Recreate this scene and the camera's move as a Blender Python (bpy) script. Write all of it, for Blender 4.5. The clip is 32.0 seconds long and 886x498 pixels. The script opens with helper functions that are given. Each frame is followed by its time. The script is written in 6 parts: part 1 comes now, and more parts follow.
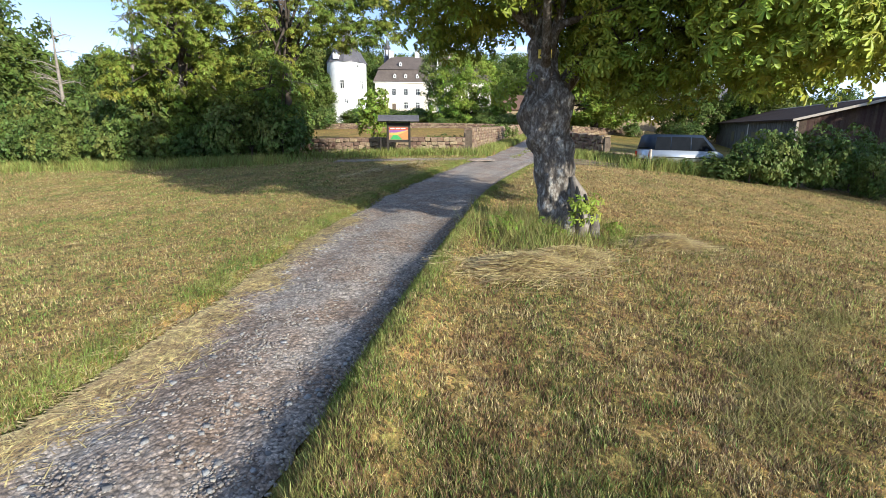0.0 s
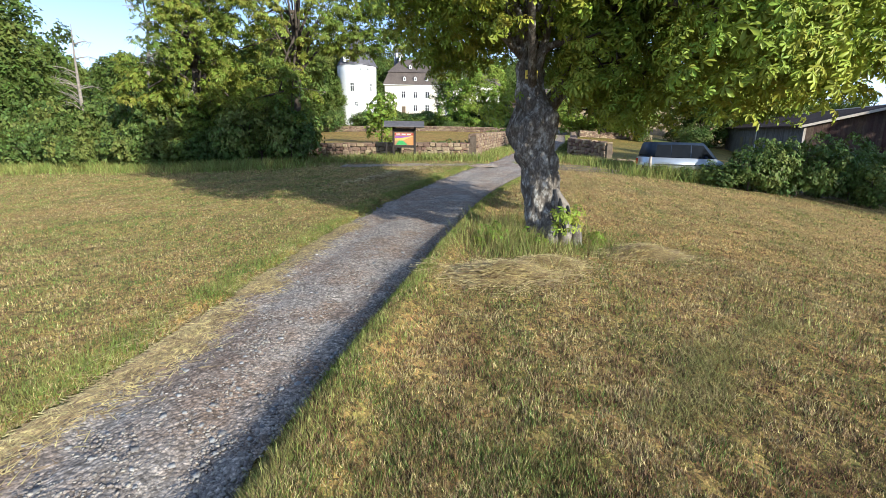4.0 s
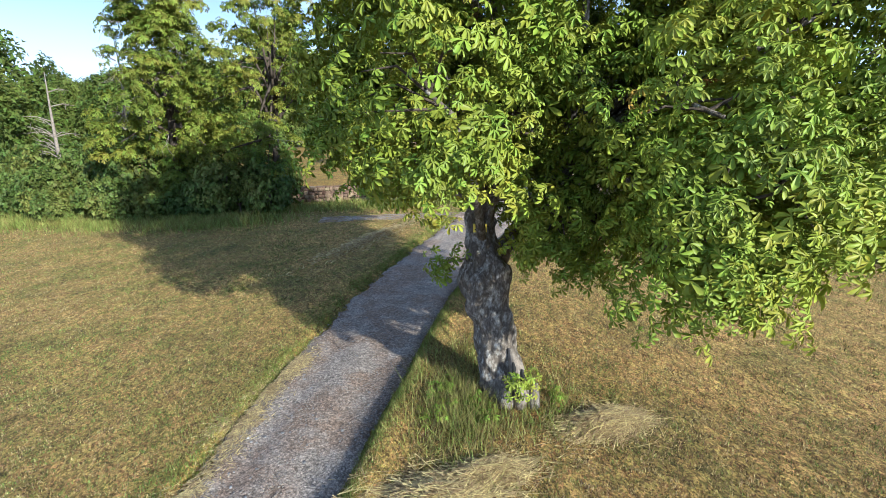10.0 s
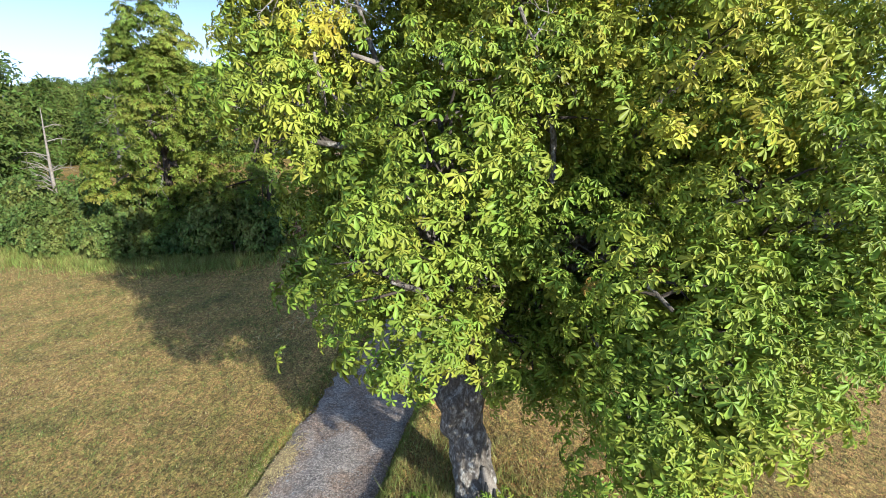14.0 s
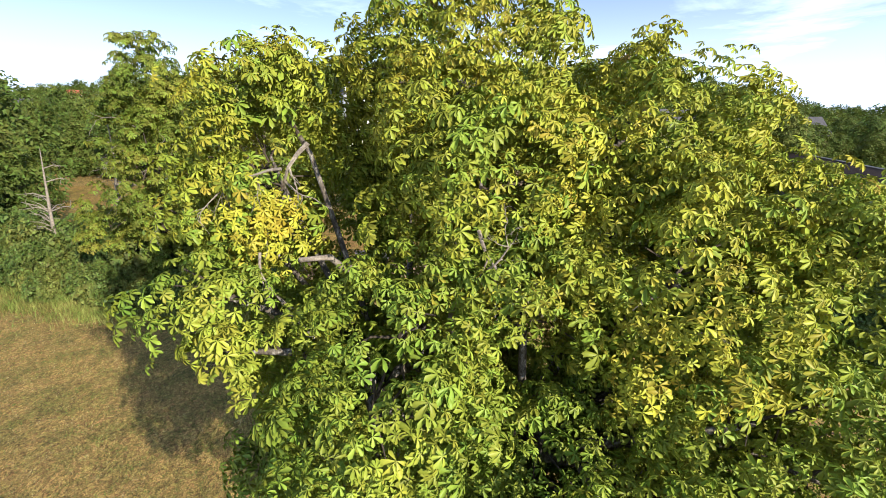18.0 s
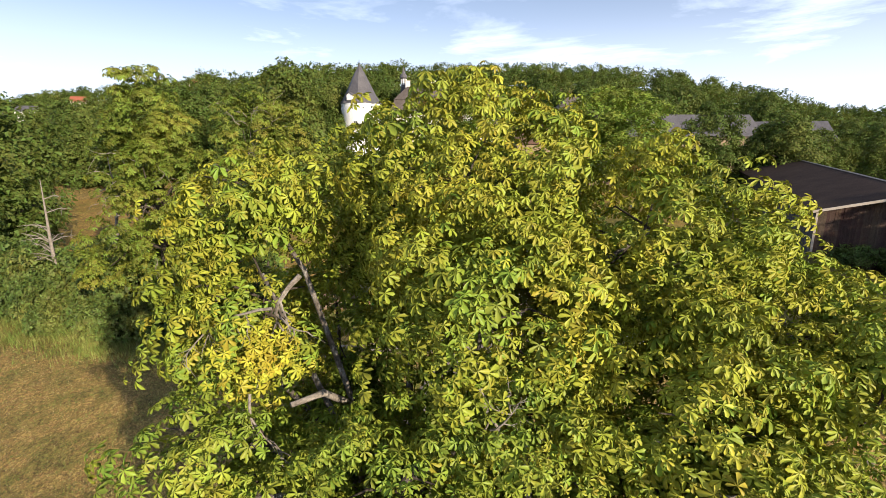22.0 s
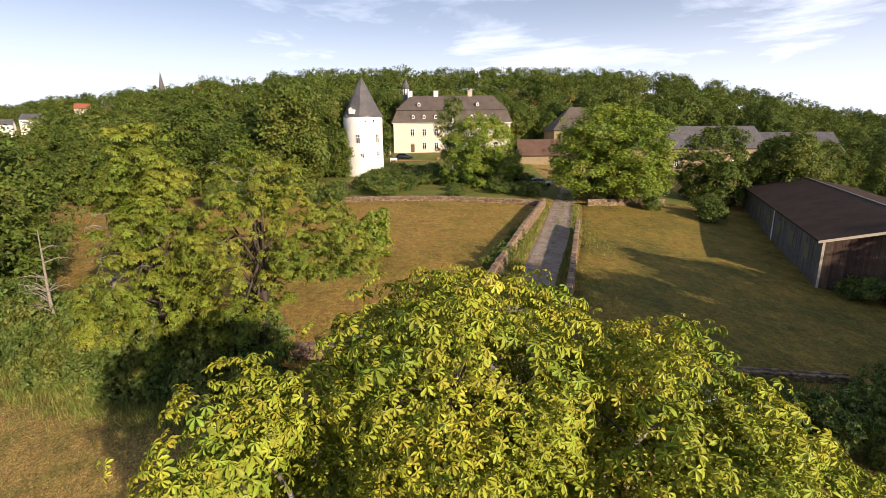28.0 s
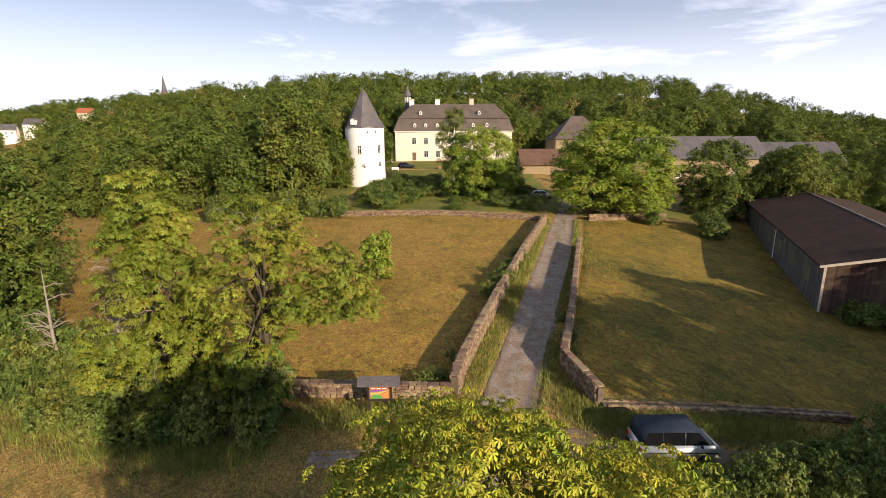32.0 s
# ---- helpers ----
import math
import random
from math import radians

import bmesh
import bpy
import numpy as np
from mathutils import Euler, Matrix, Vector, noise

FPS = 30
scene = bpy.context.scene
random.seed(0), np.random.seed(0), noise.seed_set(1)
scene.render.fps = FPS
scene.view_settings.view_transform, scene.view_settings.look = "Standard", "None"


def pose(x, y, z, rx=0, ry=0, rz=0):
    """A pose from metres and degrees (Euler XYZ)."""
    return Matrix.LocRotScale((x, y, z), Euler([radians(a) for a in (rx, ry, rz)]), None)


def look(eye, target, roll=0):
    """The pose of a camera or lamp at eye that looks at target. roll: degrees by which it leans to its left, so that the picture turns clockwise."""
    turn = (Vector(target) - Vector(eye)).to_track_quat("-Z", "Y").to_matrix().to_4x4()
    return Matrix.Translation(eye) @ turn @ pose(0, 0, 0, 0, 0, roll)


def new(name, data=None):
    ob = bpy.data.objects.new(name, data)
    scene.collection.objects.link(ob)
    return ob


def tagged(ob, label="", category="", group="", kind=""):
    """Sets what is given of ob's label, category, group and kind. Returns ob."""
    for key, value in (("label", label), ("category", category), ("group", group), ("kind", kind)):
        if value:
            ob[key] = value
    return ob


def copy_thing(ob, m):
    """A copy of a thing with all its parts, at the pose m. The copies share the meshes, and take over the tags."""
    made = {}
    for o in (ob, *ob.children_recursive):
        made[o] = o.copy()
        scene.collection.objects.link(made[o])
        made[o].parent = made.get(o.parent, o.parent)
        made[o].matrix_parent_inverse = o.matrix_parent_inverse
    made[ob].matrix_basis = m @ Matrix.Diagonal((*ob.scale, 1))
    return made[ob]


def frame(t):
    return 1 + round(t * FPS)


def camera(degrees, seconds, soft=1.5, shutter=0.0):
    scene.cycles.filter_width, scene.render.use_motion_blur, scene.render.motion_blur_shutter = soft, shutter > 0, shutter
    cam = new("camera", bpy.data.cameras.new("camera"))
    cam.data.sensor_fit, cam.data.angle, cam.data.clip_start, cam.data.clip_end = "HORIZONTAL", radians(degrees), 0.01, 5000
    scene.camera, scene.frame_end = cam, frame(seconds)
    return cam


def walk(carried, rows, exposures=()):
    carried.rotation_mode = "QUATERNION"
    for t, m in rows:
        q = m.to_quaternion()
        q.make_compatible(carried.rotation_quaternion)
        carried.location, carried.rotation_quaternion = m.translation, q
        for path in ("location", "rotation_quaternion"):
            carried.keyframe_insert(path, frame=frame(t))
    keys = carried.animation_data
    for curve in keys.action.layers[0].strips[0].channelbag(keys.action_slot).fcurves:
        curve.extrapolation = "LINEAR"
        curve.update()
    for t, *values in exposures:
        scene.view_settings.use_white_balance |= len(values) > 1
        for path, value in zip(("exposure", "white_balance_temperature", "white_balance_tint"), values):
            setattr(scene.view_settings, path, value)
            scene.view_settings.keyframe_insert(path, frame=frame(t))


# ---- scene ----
cam = camera(86.73, 32.0, soft=0.8)
ROWS = [
    (0.0, -0.000, 0.000, 1.585, -3.02, -12.82, -0.37),
    (0.5, 0.062, -0.041, 1.563, -2.75, -12.75, -0.50),
    (1.0, 0.118, -0.097, 1.541, -2.51, -12.70, -0.62),
    (1.5, 0.166, -0.172, 1.494, -2.28, -12.68, -0.69),
    (2.0, 0.222, -0.247, 1.474, -2.21, -12.63, -0.69),
    (2.5, 0.257, -0.320, 1.486, -2.10, -12.63, -0.73),
    (3.0, 0.278, -0.421, 1.555, -1.91, -12.64, -0.81),
    (3.5, 0.260, -0.493, 1.667, -1.83, -12.61, -0.80),
    (5.5, 0.384, -0.660, 2.213, -2.30, -12.67, -0.48),
    (6.0, 0.461, -0.606, 2.376, -2.52, -12.59, -0.32),
    (6.5, 0.637, -0.453, 2.612, -2.60, -12.73, -0.15),
    (7.0, 0.760, -0.238, 2.857, -2.52, -12.84, -0.01),
    (7.5, 0.852, 0.022, 3.111, -2.34, -12.91, 0.07),
    (8.0, 0.942, 0.273, 3.371, -2.16, -12.98, 0.15),
    (8.5, 1.036, 0.463, 3.600, -2.05, -13.07, 0.25),
    (9.0, 1.116, 0.601, 3.848, -1.93, -13.12, 0.33),
    (9.5, 1.197, 0.660, 4.097, -1.83, -13.13, 0.36),
    (10.0, 1.260, 0.640, 4.390, -1.80, -13.11, 0.41),
    (10.5, 1.325, 0.550, 4.690, -1.85, -13.17, 0.39),
    (11.0, 1.376, 0.466, 4.985, -1.88, -13.21, 0.35),
    (11.5, 1.410, 0.443, 5.242, -1.90, -13.25, 0.29),
    (12.0, 1.437, 0.465, 5.466, -1.89, -13.28, 0.25),
    (12.5, 1.467, 0.528, 5.667, -1.88, -13.31, 0.23),
    (13.0, 1.521, 0.599, 5.891, -1.88, -13.34, 0.24),
    (13.5, 1.606, 0.683, 6.169, -1.89, -13.34, 0.25),
    (14.0, 1.677, 0.830, 6.495, -1.86, -13.30, 0.28),
    (14.5, 1.832, 1.029, 6.831, -1.68, -13.29, 0.17),
    (16.5, 2.445, 1.892, 8.351, -0.58, -13.25, -0.42),
    (17.0, 2.389, 1.991, 8.561, -0.49, -13.21, -0.40),
    (17.5, 2.358, 1.984, 8.757, -0.39, -13.17, -0.38),
    (18.0, 2.370, 1.954, 8.951, -0.46, -13.15, -0.29),
    (18.5, 2.434, 1.932, 9.150, -0.47, -13.14, -0.20),
    (19.0, 2.509, 1.937, 9.355, -0.43, -13.13, -0.14),
    (19.5, 2.560, 1.990, 9.557, -0.38, -13.16, -0.13),
    (20.0, 2.580, 2.077, 9.769, -0.33, -13.15, -0.11),
    (20.5, 2.612, 2.156, 9.970, -0.27, -13.16, -0.09),
    (21.0, 2.539, 2.297, 10.146, -0.23, -13.13, -0.03),
    (21.5, 2.461, 2.459, 10.317, -0.18, -13.11, 0.03),
    (22.0, 2.420, 2.615, 10.440, -0.12, -13.04, 0.13),
    (22.5, 2.387, 2.781, 10.587, -0.06, -12.97, 0.27),
    (23.0, 2.369, 2.936, 10.757, 0.00, -12.94, 0.38),
    (23.5, 2.357, 3.093, 10.968, 0.11, -12.89, 0.37),
    (24.0, 2.318, 3.224, 11.197, 0.18, -12.87, 0.38),
    (24.5, 2.297, 3.331, 11.398, 0.21, -12.84, 0.35),
    (25.0, 2.322, 3.421, 11.585, 0.25, -12.82, 0.37),
    (25.5, 2.372, 3.463, 11.794, 0.27, -12.83, 0.40),
    (26.0, 2.481, 3.465, 12.024, 0.30, -12.84, 0.41),
    (26.5, 2.554, 3.475, 12.264, 0.30, -12.84, 0.39),
    (28.5, 2.552, 3.668, 13.364, 0.20, -12.93, 0.32),
    (29.0, 2.559, 3.739, 13.659, 0.21, -12.90, 0.32),
    (29.5, 2.560, 3.838, 13.896, 0.21, -12.91, 0.31),
    (30.0, 2.532, 3.927, 14.112, 0.25, -12.86, 0.28),
    (30.5, 2.495, 3.980, 14.361, 0.29, -12.85, 0.29),
    (31.0, 2.491, 4.001, 14.637, 0.39, -12.85, 0.31),
    (31.5, 2.540, 4.007, 14.920, 0.41, -12.82, 0.31),
    (32.0, 2.603, 3.994, 15.184, 0.42, -12.82, 0.30),
    ]
walk(cam, [(t, pose(x, y, z, 90 + pitch, roll, yaw)) for t, x, y, z, yaw, pitch, roll in ROWS],
     exposures=[(0, .94, 5100, 11), (6, .94, 4950, 10), (9, .98, 4900, 10), (13, 1.0, 4900, 10), (19, .83, 5600, 13), (23, .6, 5900, 16), (26, .54, 6150, 18), (32, .55, 6450, 20)])

# ---- world, sun ----
SUN_AZ = (0.63, -0.777)      # ground direction towards the sun
SUN_EL = radians(19.0)
world = bpy.data.worlds.new("sky")
world.use_nodes = True
scene.world = world
wn, wl = world.node_tree.nodes, world.node_tree.links
bg = wn["Background"]
sky = wn.new("ShaderNodeTexSky")
sky.sky_type = "NISHITA"
sky.sun_disc = False
sky.sun_elevation = SUN_EL
sky.sun_rotation = math.atan2(SUN_AZ[0], SUN_AZ[1])
sky.air_density, sky.dust_density, sky.ozone_density = 1.1, 0.5, 3.0
geo = wn.new("ShaderNodeTexCoord")
mapn = wn.new("ShaderNodeMapping")
mapn.inputs["Scale"].default_value = (1.2, 1.2, 6.0)
mapn.inputs["Rotation"].default_value = (0.05, 0.12, 0.4)
wl.new(geo.outputs["Generated"], mapn.inputs["Vector"])
cloudn = wn.new("ShaderNodeTexNoise")
cloudn.inputs["Scale"].default_value = 1.7
cloudn.inputs["Detail"].default_value = 8
cloudn.inputs["Roughness"].default_value = 0.6
cloudn.inputs["Distortion"].default_value = 0.4
wl.new(mapn.outputs[0], cloudn.inputs["Vector"])
cr = wn.new("ShaderNodeValToRGB")
cr.color_ramp.elements[0].position, cr.color_ramp.elements[1].position = 0.42, 0.64
wl.new(cloudn.outputs["Fac"], cr.inputs[0])
cmix = wn.new("ShaderNodeMix")
cmix.data_type = "RGBA"
cmix.inputs["B"].default_value = (14.2, 15.2, 16.6, 1)
cm = wn.new("ShaderNodeMath")
cm.operation = "MULTIPLY"
cm.inputs[1].default_value = 0.9
wl.new(cr.outputs["Color"], cm.inputs[0])
sep = wn.new("ShaderNodeSeparateXYZ")
wl.new(geo.outputs["Generated"], sep.inputs[0])
haze = wn.new("ShaderNodeMapRange")
haze.interpolation_type = "SMOOTHSTEP"
haze.inputs["From Min"].default_value, haze.inputs["From Max"].default_value = 0.02, 0.24
haze.inputs["To Min"].default_value, haze.inputs["To Max"].default_value = 0.82, 0.36
wl.new(sep.outputs["Z"], haze.inputs["Value"])
high = wn.new("ShaderNodeMapRange")
high.interpolation_type = "SMOOTHSTEP"
high.inputs["From Min"].default_value, high.inputs["From Max"].default_value = 0.15, 0.33
high.inputs["To Min"].default_value, high.inputs["To Max"].default_value = 1.0, 0.45
wl.new(sep.outputs["Z"], high.inputs["Value"])
most = wn.new("ShaderNodeMath")
most.operation = "MAXIMUM"
wl.new(cm.outputs[0], most.inputs[0])
wl.new(haze.outputs[0], most.inputs[1])
thin = wn.new("ShaderNodeMath")
thin.operation = "MULTIPLY"
wl.new(most.outputs[0], thin.inputs[0])
wl.new(high.outputs[0], thin.inputs[1])
wl.new(thin.outputs[0], cmix.inputs["Factor"])
wl.new(sky.outputs[0], cmix.inputs["A"])
wl.new(cmix.outputs["Result"], bg.inputs["Color"])
bg.inputs["Strength"].default_value = 0.062

sun = bpy.data.lights.new("sun", "SUN")
sun.energy, sun.angle, sun.color = 5.0, radians(0.6), (1.0, 0.83, 0.56)
sun_ob = new("sun", sun)
sun_dir = Vector((SUN_AZ[0] * math.cos(SUN_EL), SUN_AZ[1] * math.cos(SUN_EL), math.sin(SUN_EL)))
sun_ob.matrix_world = look((0, 0, 60), Vector((0, 0, 60)) - sun_dir)


# ---- materials ----
def mat(name, colors, scale=4.0, rough=0.8, bump=0.3, bscale=60.0, metal=0.0, per="", spread=0.25, spec=0.3, detail=6, translucent=0.0, stretch=None, hue=0.05, mid=0.65):
    """Two-scale procedural surface: colours by noise in world metres, with grain and relief. per: 'object' or 'island' variation."""
    m = bpy.data.materials.new(name)
    m.use_nodes = True
    n, l = m.node_tree.nodes, m.node_tree.links
    b = n["Principled BSDF"]
    b.inputs["Roughness"].default_value = rough
    b.inputs["Metallic"].default_value = metal
    b.inputs["Specular IOR Level"].default_value = spec
    g = n.new("ShaderNodeNewGeometry")
    big = n.new("ShaderNodeTexNoise")
    big.inputs["Scale"].default_value = scale
    big.inputs["Detail"].default_value = detail
    big.inputs["Roughness"].default_value = mid
    at = g.outputs["Position"]
    if stretch:
        mp = n.new("ShaderNodeMapping")
        mp.inputs["Scale"].default_value = stretch
        l.new(at, mp.inputs["Vector"])
        at = mp.outputs[0]
    l.new(at, big.inputs["Vector"])
    ramp = n.new("ShaderNodeValToRGB")
    els = ramp.color_ramp.elements
    while len(els) < len(colors):
        els.new(0.5)
    for i, c in enumerate(colors):
        els[i].position = 0.3 + 0.4 * i / max(1, len(colors) - 1)
        els[i].color = (*c, 1)
    l.new(big.outputs["Fac"], ramp.inputs[0])
    fine = n.new("ShaderNodeTexNoise")
    fine.inputs["Scale"].default_value = bscale
    fine.inputs["Detail"].default_value = 6
    fine.inputs["Roughness"].default_value = 0.65
    l.new(at, fine.inputs["Vector"])
    hsv = n.new("ShaderNodeHueSaturation")
    l.new(ramp.outputs["Color"], hsv.inputs["Color"])
    val = n.new("ShaderNodeMapRange")
    val.inputs["From Min"].default_value, val.inputs["From Max"].default_value = 0.3, 0.7
    val.inputs["To Min"].default_value, val.inputs["To Max"].default_value = 1.0 - spread, 1.0 + spread
    l.new(fine.outputs["Fac"], val.inputs["Value"])
    last = val
    if per:
        src = n.new("ShaderNodeObjectInfo").outputs["Random"] if per == "object" else g.outputs["Random Per Island"]
        v2 = n.new("ShaderNodeMath")
        v2.operation = "MULTIPLY_ADD"
        v2.inputs[1].default_value = spread * 2
        v2.inputs[2].default_value = 1.0 - spread
        l.new(src, v2.inputs[0])
        v3 = n.new("ShaderNodeMath")
        v3.operation = "MULTIPLY"
        l.new(val.outputs[0], v3.inputs[0])
        l.new(v2.outputs[0], v3.inputs[1])
        last = v3
        h = n.new("ShaderNodeMath")
        h.operation = "MULTIPLY_ADD"
        h.inputs[1].default_value = hue
        h.inputs[2].default_value = 0.5 - hue / 2
        l.new(src, h.inputs[0])
        l.new(h.outputs[0], hsv.inputs["Hue"])
    l.new(last.outputs[0], hsv.inputs["Value"])
    l.new(hsv.outputs["Color"], b.inputs["Base Color"])
    if bump:
        bp = n.new("ShaderNodeBump")
        bp.inputs["Strength"].default_value = bump
        bp.inputs["Distance"].default_value = 0.6 / bscale
        l.new(fine.outputs["Fac"], bp.inputs["Height"])
        l.new(bp.outputs[0], b.inputs["Normal"])
    if translucent:
        tr = n.new("ShaderNodeBsdfTranslucent")
        l.new(hsv.outputs["Color"], tr.inputs["Color"])
        mx = n.new("ShaderNodeMixShader")
        mx.inputs[0].default_value = translucent
        l.new(b.outputs[0], mx.inputs[1])
        l.new(tr.outputs[0], mx.inputs[2])
        l.new(mx.outputs[0], n["Material Output"].inputs["Surface"])
    return m


def speckled(m, cells):
    """Breaks a ground colour up into small tufts, stalks and gaps of many tones."""
    n, l = m.node_tree.nodes, m.node_tree.links
    b = n["Principled BSDF"]
    col = b.inputs["Base Color"].links[0].from_socket
    g = n.new("ShaderNodeNewGeometry")
    for scale, lo, hi, turn, long in cells:
        mp = n.new("ShaderNodeMapping")
        mp.inputs["Rotation"].default_value = (0, 0, radians(turn))
        mp.inputs["Scale"].default_value = (1, long, 1)
        l.new(g.outputs["Position"], mp.inputs["Vector"])
        v = n.new("ShaderNodeTexVoronoi")
        v.inputs["Scale"].default_value = scale
        l.new(mp.outputs[0], v.inputs["Vector"])
        sp = n.new("ShaderNodeSeparateColor")
        l.new(v.outputs["Color"], sp.inputs[0])
        mr = n.new("ShaderNodeMapRange")
        mr.inputs["To Min"].default_value, mr.inputs["To Max"].default_value = lo, hi
        l.new(sp.outputs[0], mr.inputs["Value"])
        mx = n.new("ShaderNodeVectorMath")
        mx.operation = "SCALE"
        l.new(col, mx.inputs[0])
        l.new(mr.outputs[0], mx.inputs["Scale"])
        hs = n.new("ShaderNodeHueSaturation")
        hu = n.new("ShaderNodeMapRange")
        hu.inputs["To Min"].default_value, hu.inputs["To Max"].default_value = 0.485, 0.515
        l.new(sp.outputs[1], hu.inputs["Value"])
        l.new(hu.outputs[0], hs.inputs["Hue"])
        l.new(mx.outputs[0], hs.inputs["Color"])
        col = hs.outputs[0]
    l.new(col, b.inputs["Base Color"])
    return m


M_FIELD = speckled(mat("mown_field", [(0.0794, 0.0757, 0.0179), (0.1865, 0.139, 0.0358), (0.2948, 0.1891, 0.0557), (0.1444, 0.1224, 0.0278)], 0.5, 0.95, 1.0, 70, spread=0.6, detail=11, mid=0.76), ((40, 0.35, 1.75, 20, 0.75), (13, 0.65, 1.4, 50, 0.7)))
M_GRASS = mat("grass_blades", [(0.0859, 0.1262, 0.0194), (0.1521, 0.1701, 0.0346), (0.2645, 0.2195, 0.0702)], 1.6, 0.75, 0, 20, per="island", spread=0.72, translucent=0.15, detail=9, hue=0.12, mid=0.75)
M_DRY = mat("dry_stalks", [(0.1236, 0.0616, 0.0322), (0.2318, 0.1366, 0.0644), (0.3709, 0.28, 0.138), (0.2061, 0.1064, 0.0552)], 2.2, 0.75, 0, 20, per="island", spread=0.75, translucent=0.1, detail=9, hue=0.08, mid=0.75)
M_VERGE = mat("verge_grass", [(0.115, 0.162, 0.024), (0.2185, 0.234, 0.05), (0.3565, 0.312, 0.1)], 1.6, 0.7, 0, 20, per="island", spread=0.45, translucent=0.2, hue=0.07)
M_SWATH = mat("pale_long_grass", [(0.1445, 0.144, 0.0385), (0.2465, 0.216, 0.07), (0.323, 0.256, 0.105)], 1.6, 0.7, 0, 20, per="island", spread=0.5, translucent=0.15, hue=0.06)
M_STRAW = mat("straw", [(0.38, 0.285, 0.125), (0.53, 0.415, 0.20), (0.28, 0.195, 0.085)], 1.5, 0.6, 0, 20, per="island", spread=0.5, translucent=0.2)

M_PASTURE = speckled(mat("grazed_pasture", [(0.06, 0.062, 0.010), (0.12, 0.10, 0.015), (0.19, 0.135, 0.022), (0.24, 0.14, 0.028)], 0.22, 0.95, 1.0, 50, spread=0.6, detail=11, mid=0.72), ((14, 0.6, 1.45, 20, 0.7), (3, 0.8, 1.2, 50, 0.7)))
M_HAY = speckled(mat("golden_meadow", [(0.115, 0.092, 0.014), (0.195, 0.132, 0.022), (0.27, 0.17, 0.034), (0.20, 0.10, 0.028)], 0.18, 0.95, 1.0, 50, spread=0.6, detail=11, mid=0.72), ((14, 0.6, 1.45, 20, 0.7), (3, 0.8, 1.2, 50, 0.7)))
M_LAWN = mat("green_lawn", [(0.075, 0.095, 0.013), (0.125, 0.135, 0.022), (0.18, 0.155, 0.034)], 0.3, 0.95, 1.0, 30, spread=0.5, detail=10, mid=0.74)


def gravel_mat():
    """Crushed gravel: packed small stones of many greys with earth between, worn brown in patches."""
    m = mat("gravel_road", [(0.2619, 0.2237, 0.1888), (0.3959, 0.339, 0.2833), (0.3045, 0.2203, 0.1587), (0.3715, 0.3051, 0.2411)], 0.9, 0.95, 0.0, 40, spread=0.3, detail=10)
    n, l = m.node_tree.nodes, m.node_tree.links
    b = n["Principled BSDF"]
    src = b.inputs["Base Color"].links[0].from_socket
    g = n.new("ShaderNodeNewGeometry")
    heights = []
    col = src
    for scale, lo, hi in ((30.0, 0.6, 1.5), (70.0, 0.75, 1.25)):
        v = n.new("ShaderNodeTexVoronoi")
        v.inputs["Scale"].default_value = scale
        l.new(g.outputs["Position"], v.inputs["Vector"])
        mr = n.new("ShaderNodeMapRange")
        mr.inputs["To Min"].default_value, mr.inputs["To Max"].default_value = lo, hi
        sp = n.new("ShaderNodeSeparateColor")
        l.new(v.outputs["Color"], sp.inputs[0])
        l.new(sp.outputs[0], mr.inputs["Value"])
        edge = n.new("ShaderNodeMapRange")
        edge.inputs["From Min"].default_value, edge.inputs["From Max"].default_value = 0.35, 0.75
        edge.inputs["To Min"].default_value, edge.inputs["To Max"].default_value = 1.0, 0.62
        l.new(v.outputs["Distance"], edge.inputs["Value"])
        mu = n.new("ShaderNodeMath")
        mu.operation = "MULTIPLY"
        l.new(mr.outputs[0], mu.inputs[0])
        l.new(edge.outputs[0], mu.inputs[1])
        mx = n.new("ShaderNodeVectorMath")
        mx.operation = "SCALE"
        l.new(col, mx.inputs[0])
        l.new(mu.outputs[0], mx.inputs["Scale"])
        col = mx.outputs[0]
        heights.append(v.outputs["Distance"])
    l.new(col, b.inputs["Base Color"])
    bp = n.new("ShaderNodeBump")
    bp.invert = True
    bp.inputs["Strength"].default_value = 1.0
    bp.inputs["Distance"].default_value = 0.008
    l.new(heights[0], bp.inputs["Height"])
    l.new(bp.outputs[0], b.inputs["Normal"])
    return m


M_ROAD = gravel_mat()
M_STONE = mat("gravel_stone", [(0.1811, 0.159, 0.1381), (0.326, 0.2856, 0.2467)], 9, 0.95, 0.4, 90, per="island", spread=0.35)
M_EARTH = mat("trodden_earth", [(0.085, 0.062, 0.042), (0.15, 0.112, 0.078), (0.20, 0.16, 0.12)], 1.6, 0.95, 1.0, 40, spread=0.45, detail=10)
M_STONE_O = mat("loose_stone", [(0.17, 0.165, 0.16), (0.28, 0.27, 0.26)], 9, 0.9, 0.4, 90, per="object", spread=0.3)
M_BARK = mat("chestnut_bark", [(0.05, 0.042, 0.034), (0.14, 0.118, 0.097), (0.09, 0.076, 0.062), (0.19, 0.168, 0.142), (0.36, 0.35, 0.32), (0.13, 0.112, 0.092)], 9, 0.95, 1.0, 30, spread=0.55, detail=10, stretch=(1, 1, 0.55), mid=0.72)
M_DEADWOOD = mat("bare_dead_wood", [(0.15, 0.125, 0.10), (0.33, 0.29, 0.245)], 6, 0.85, 0.6, 40, spread=0.4)
M_BARK2 = mat("dark_bark", [(0.045, 0.035, 0.027), (0.10, 0.08, 0.06)], 4, 0.95, 0.8, 25)
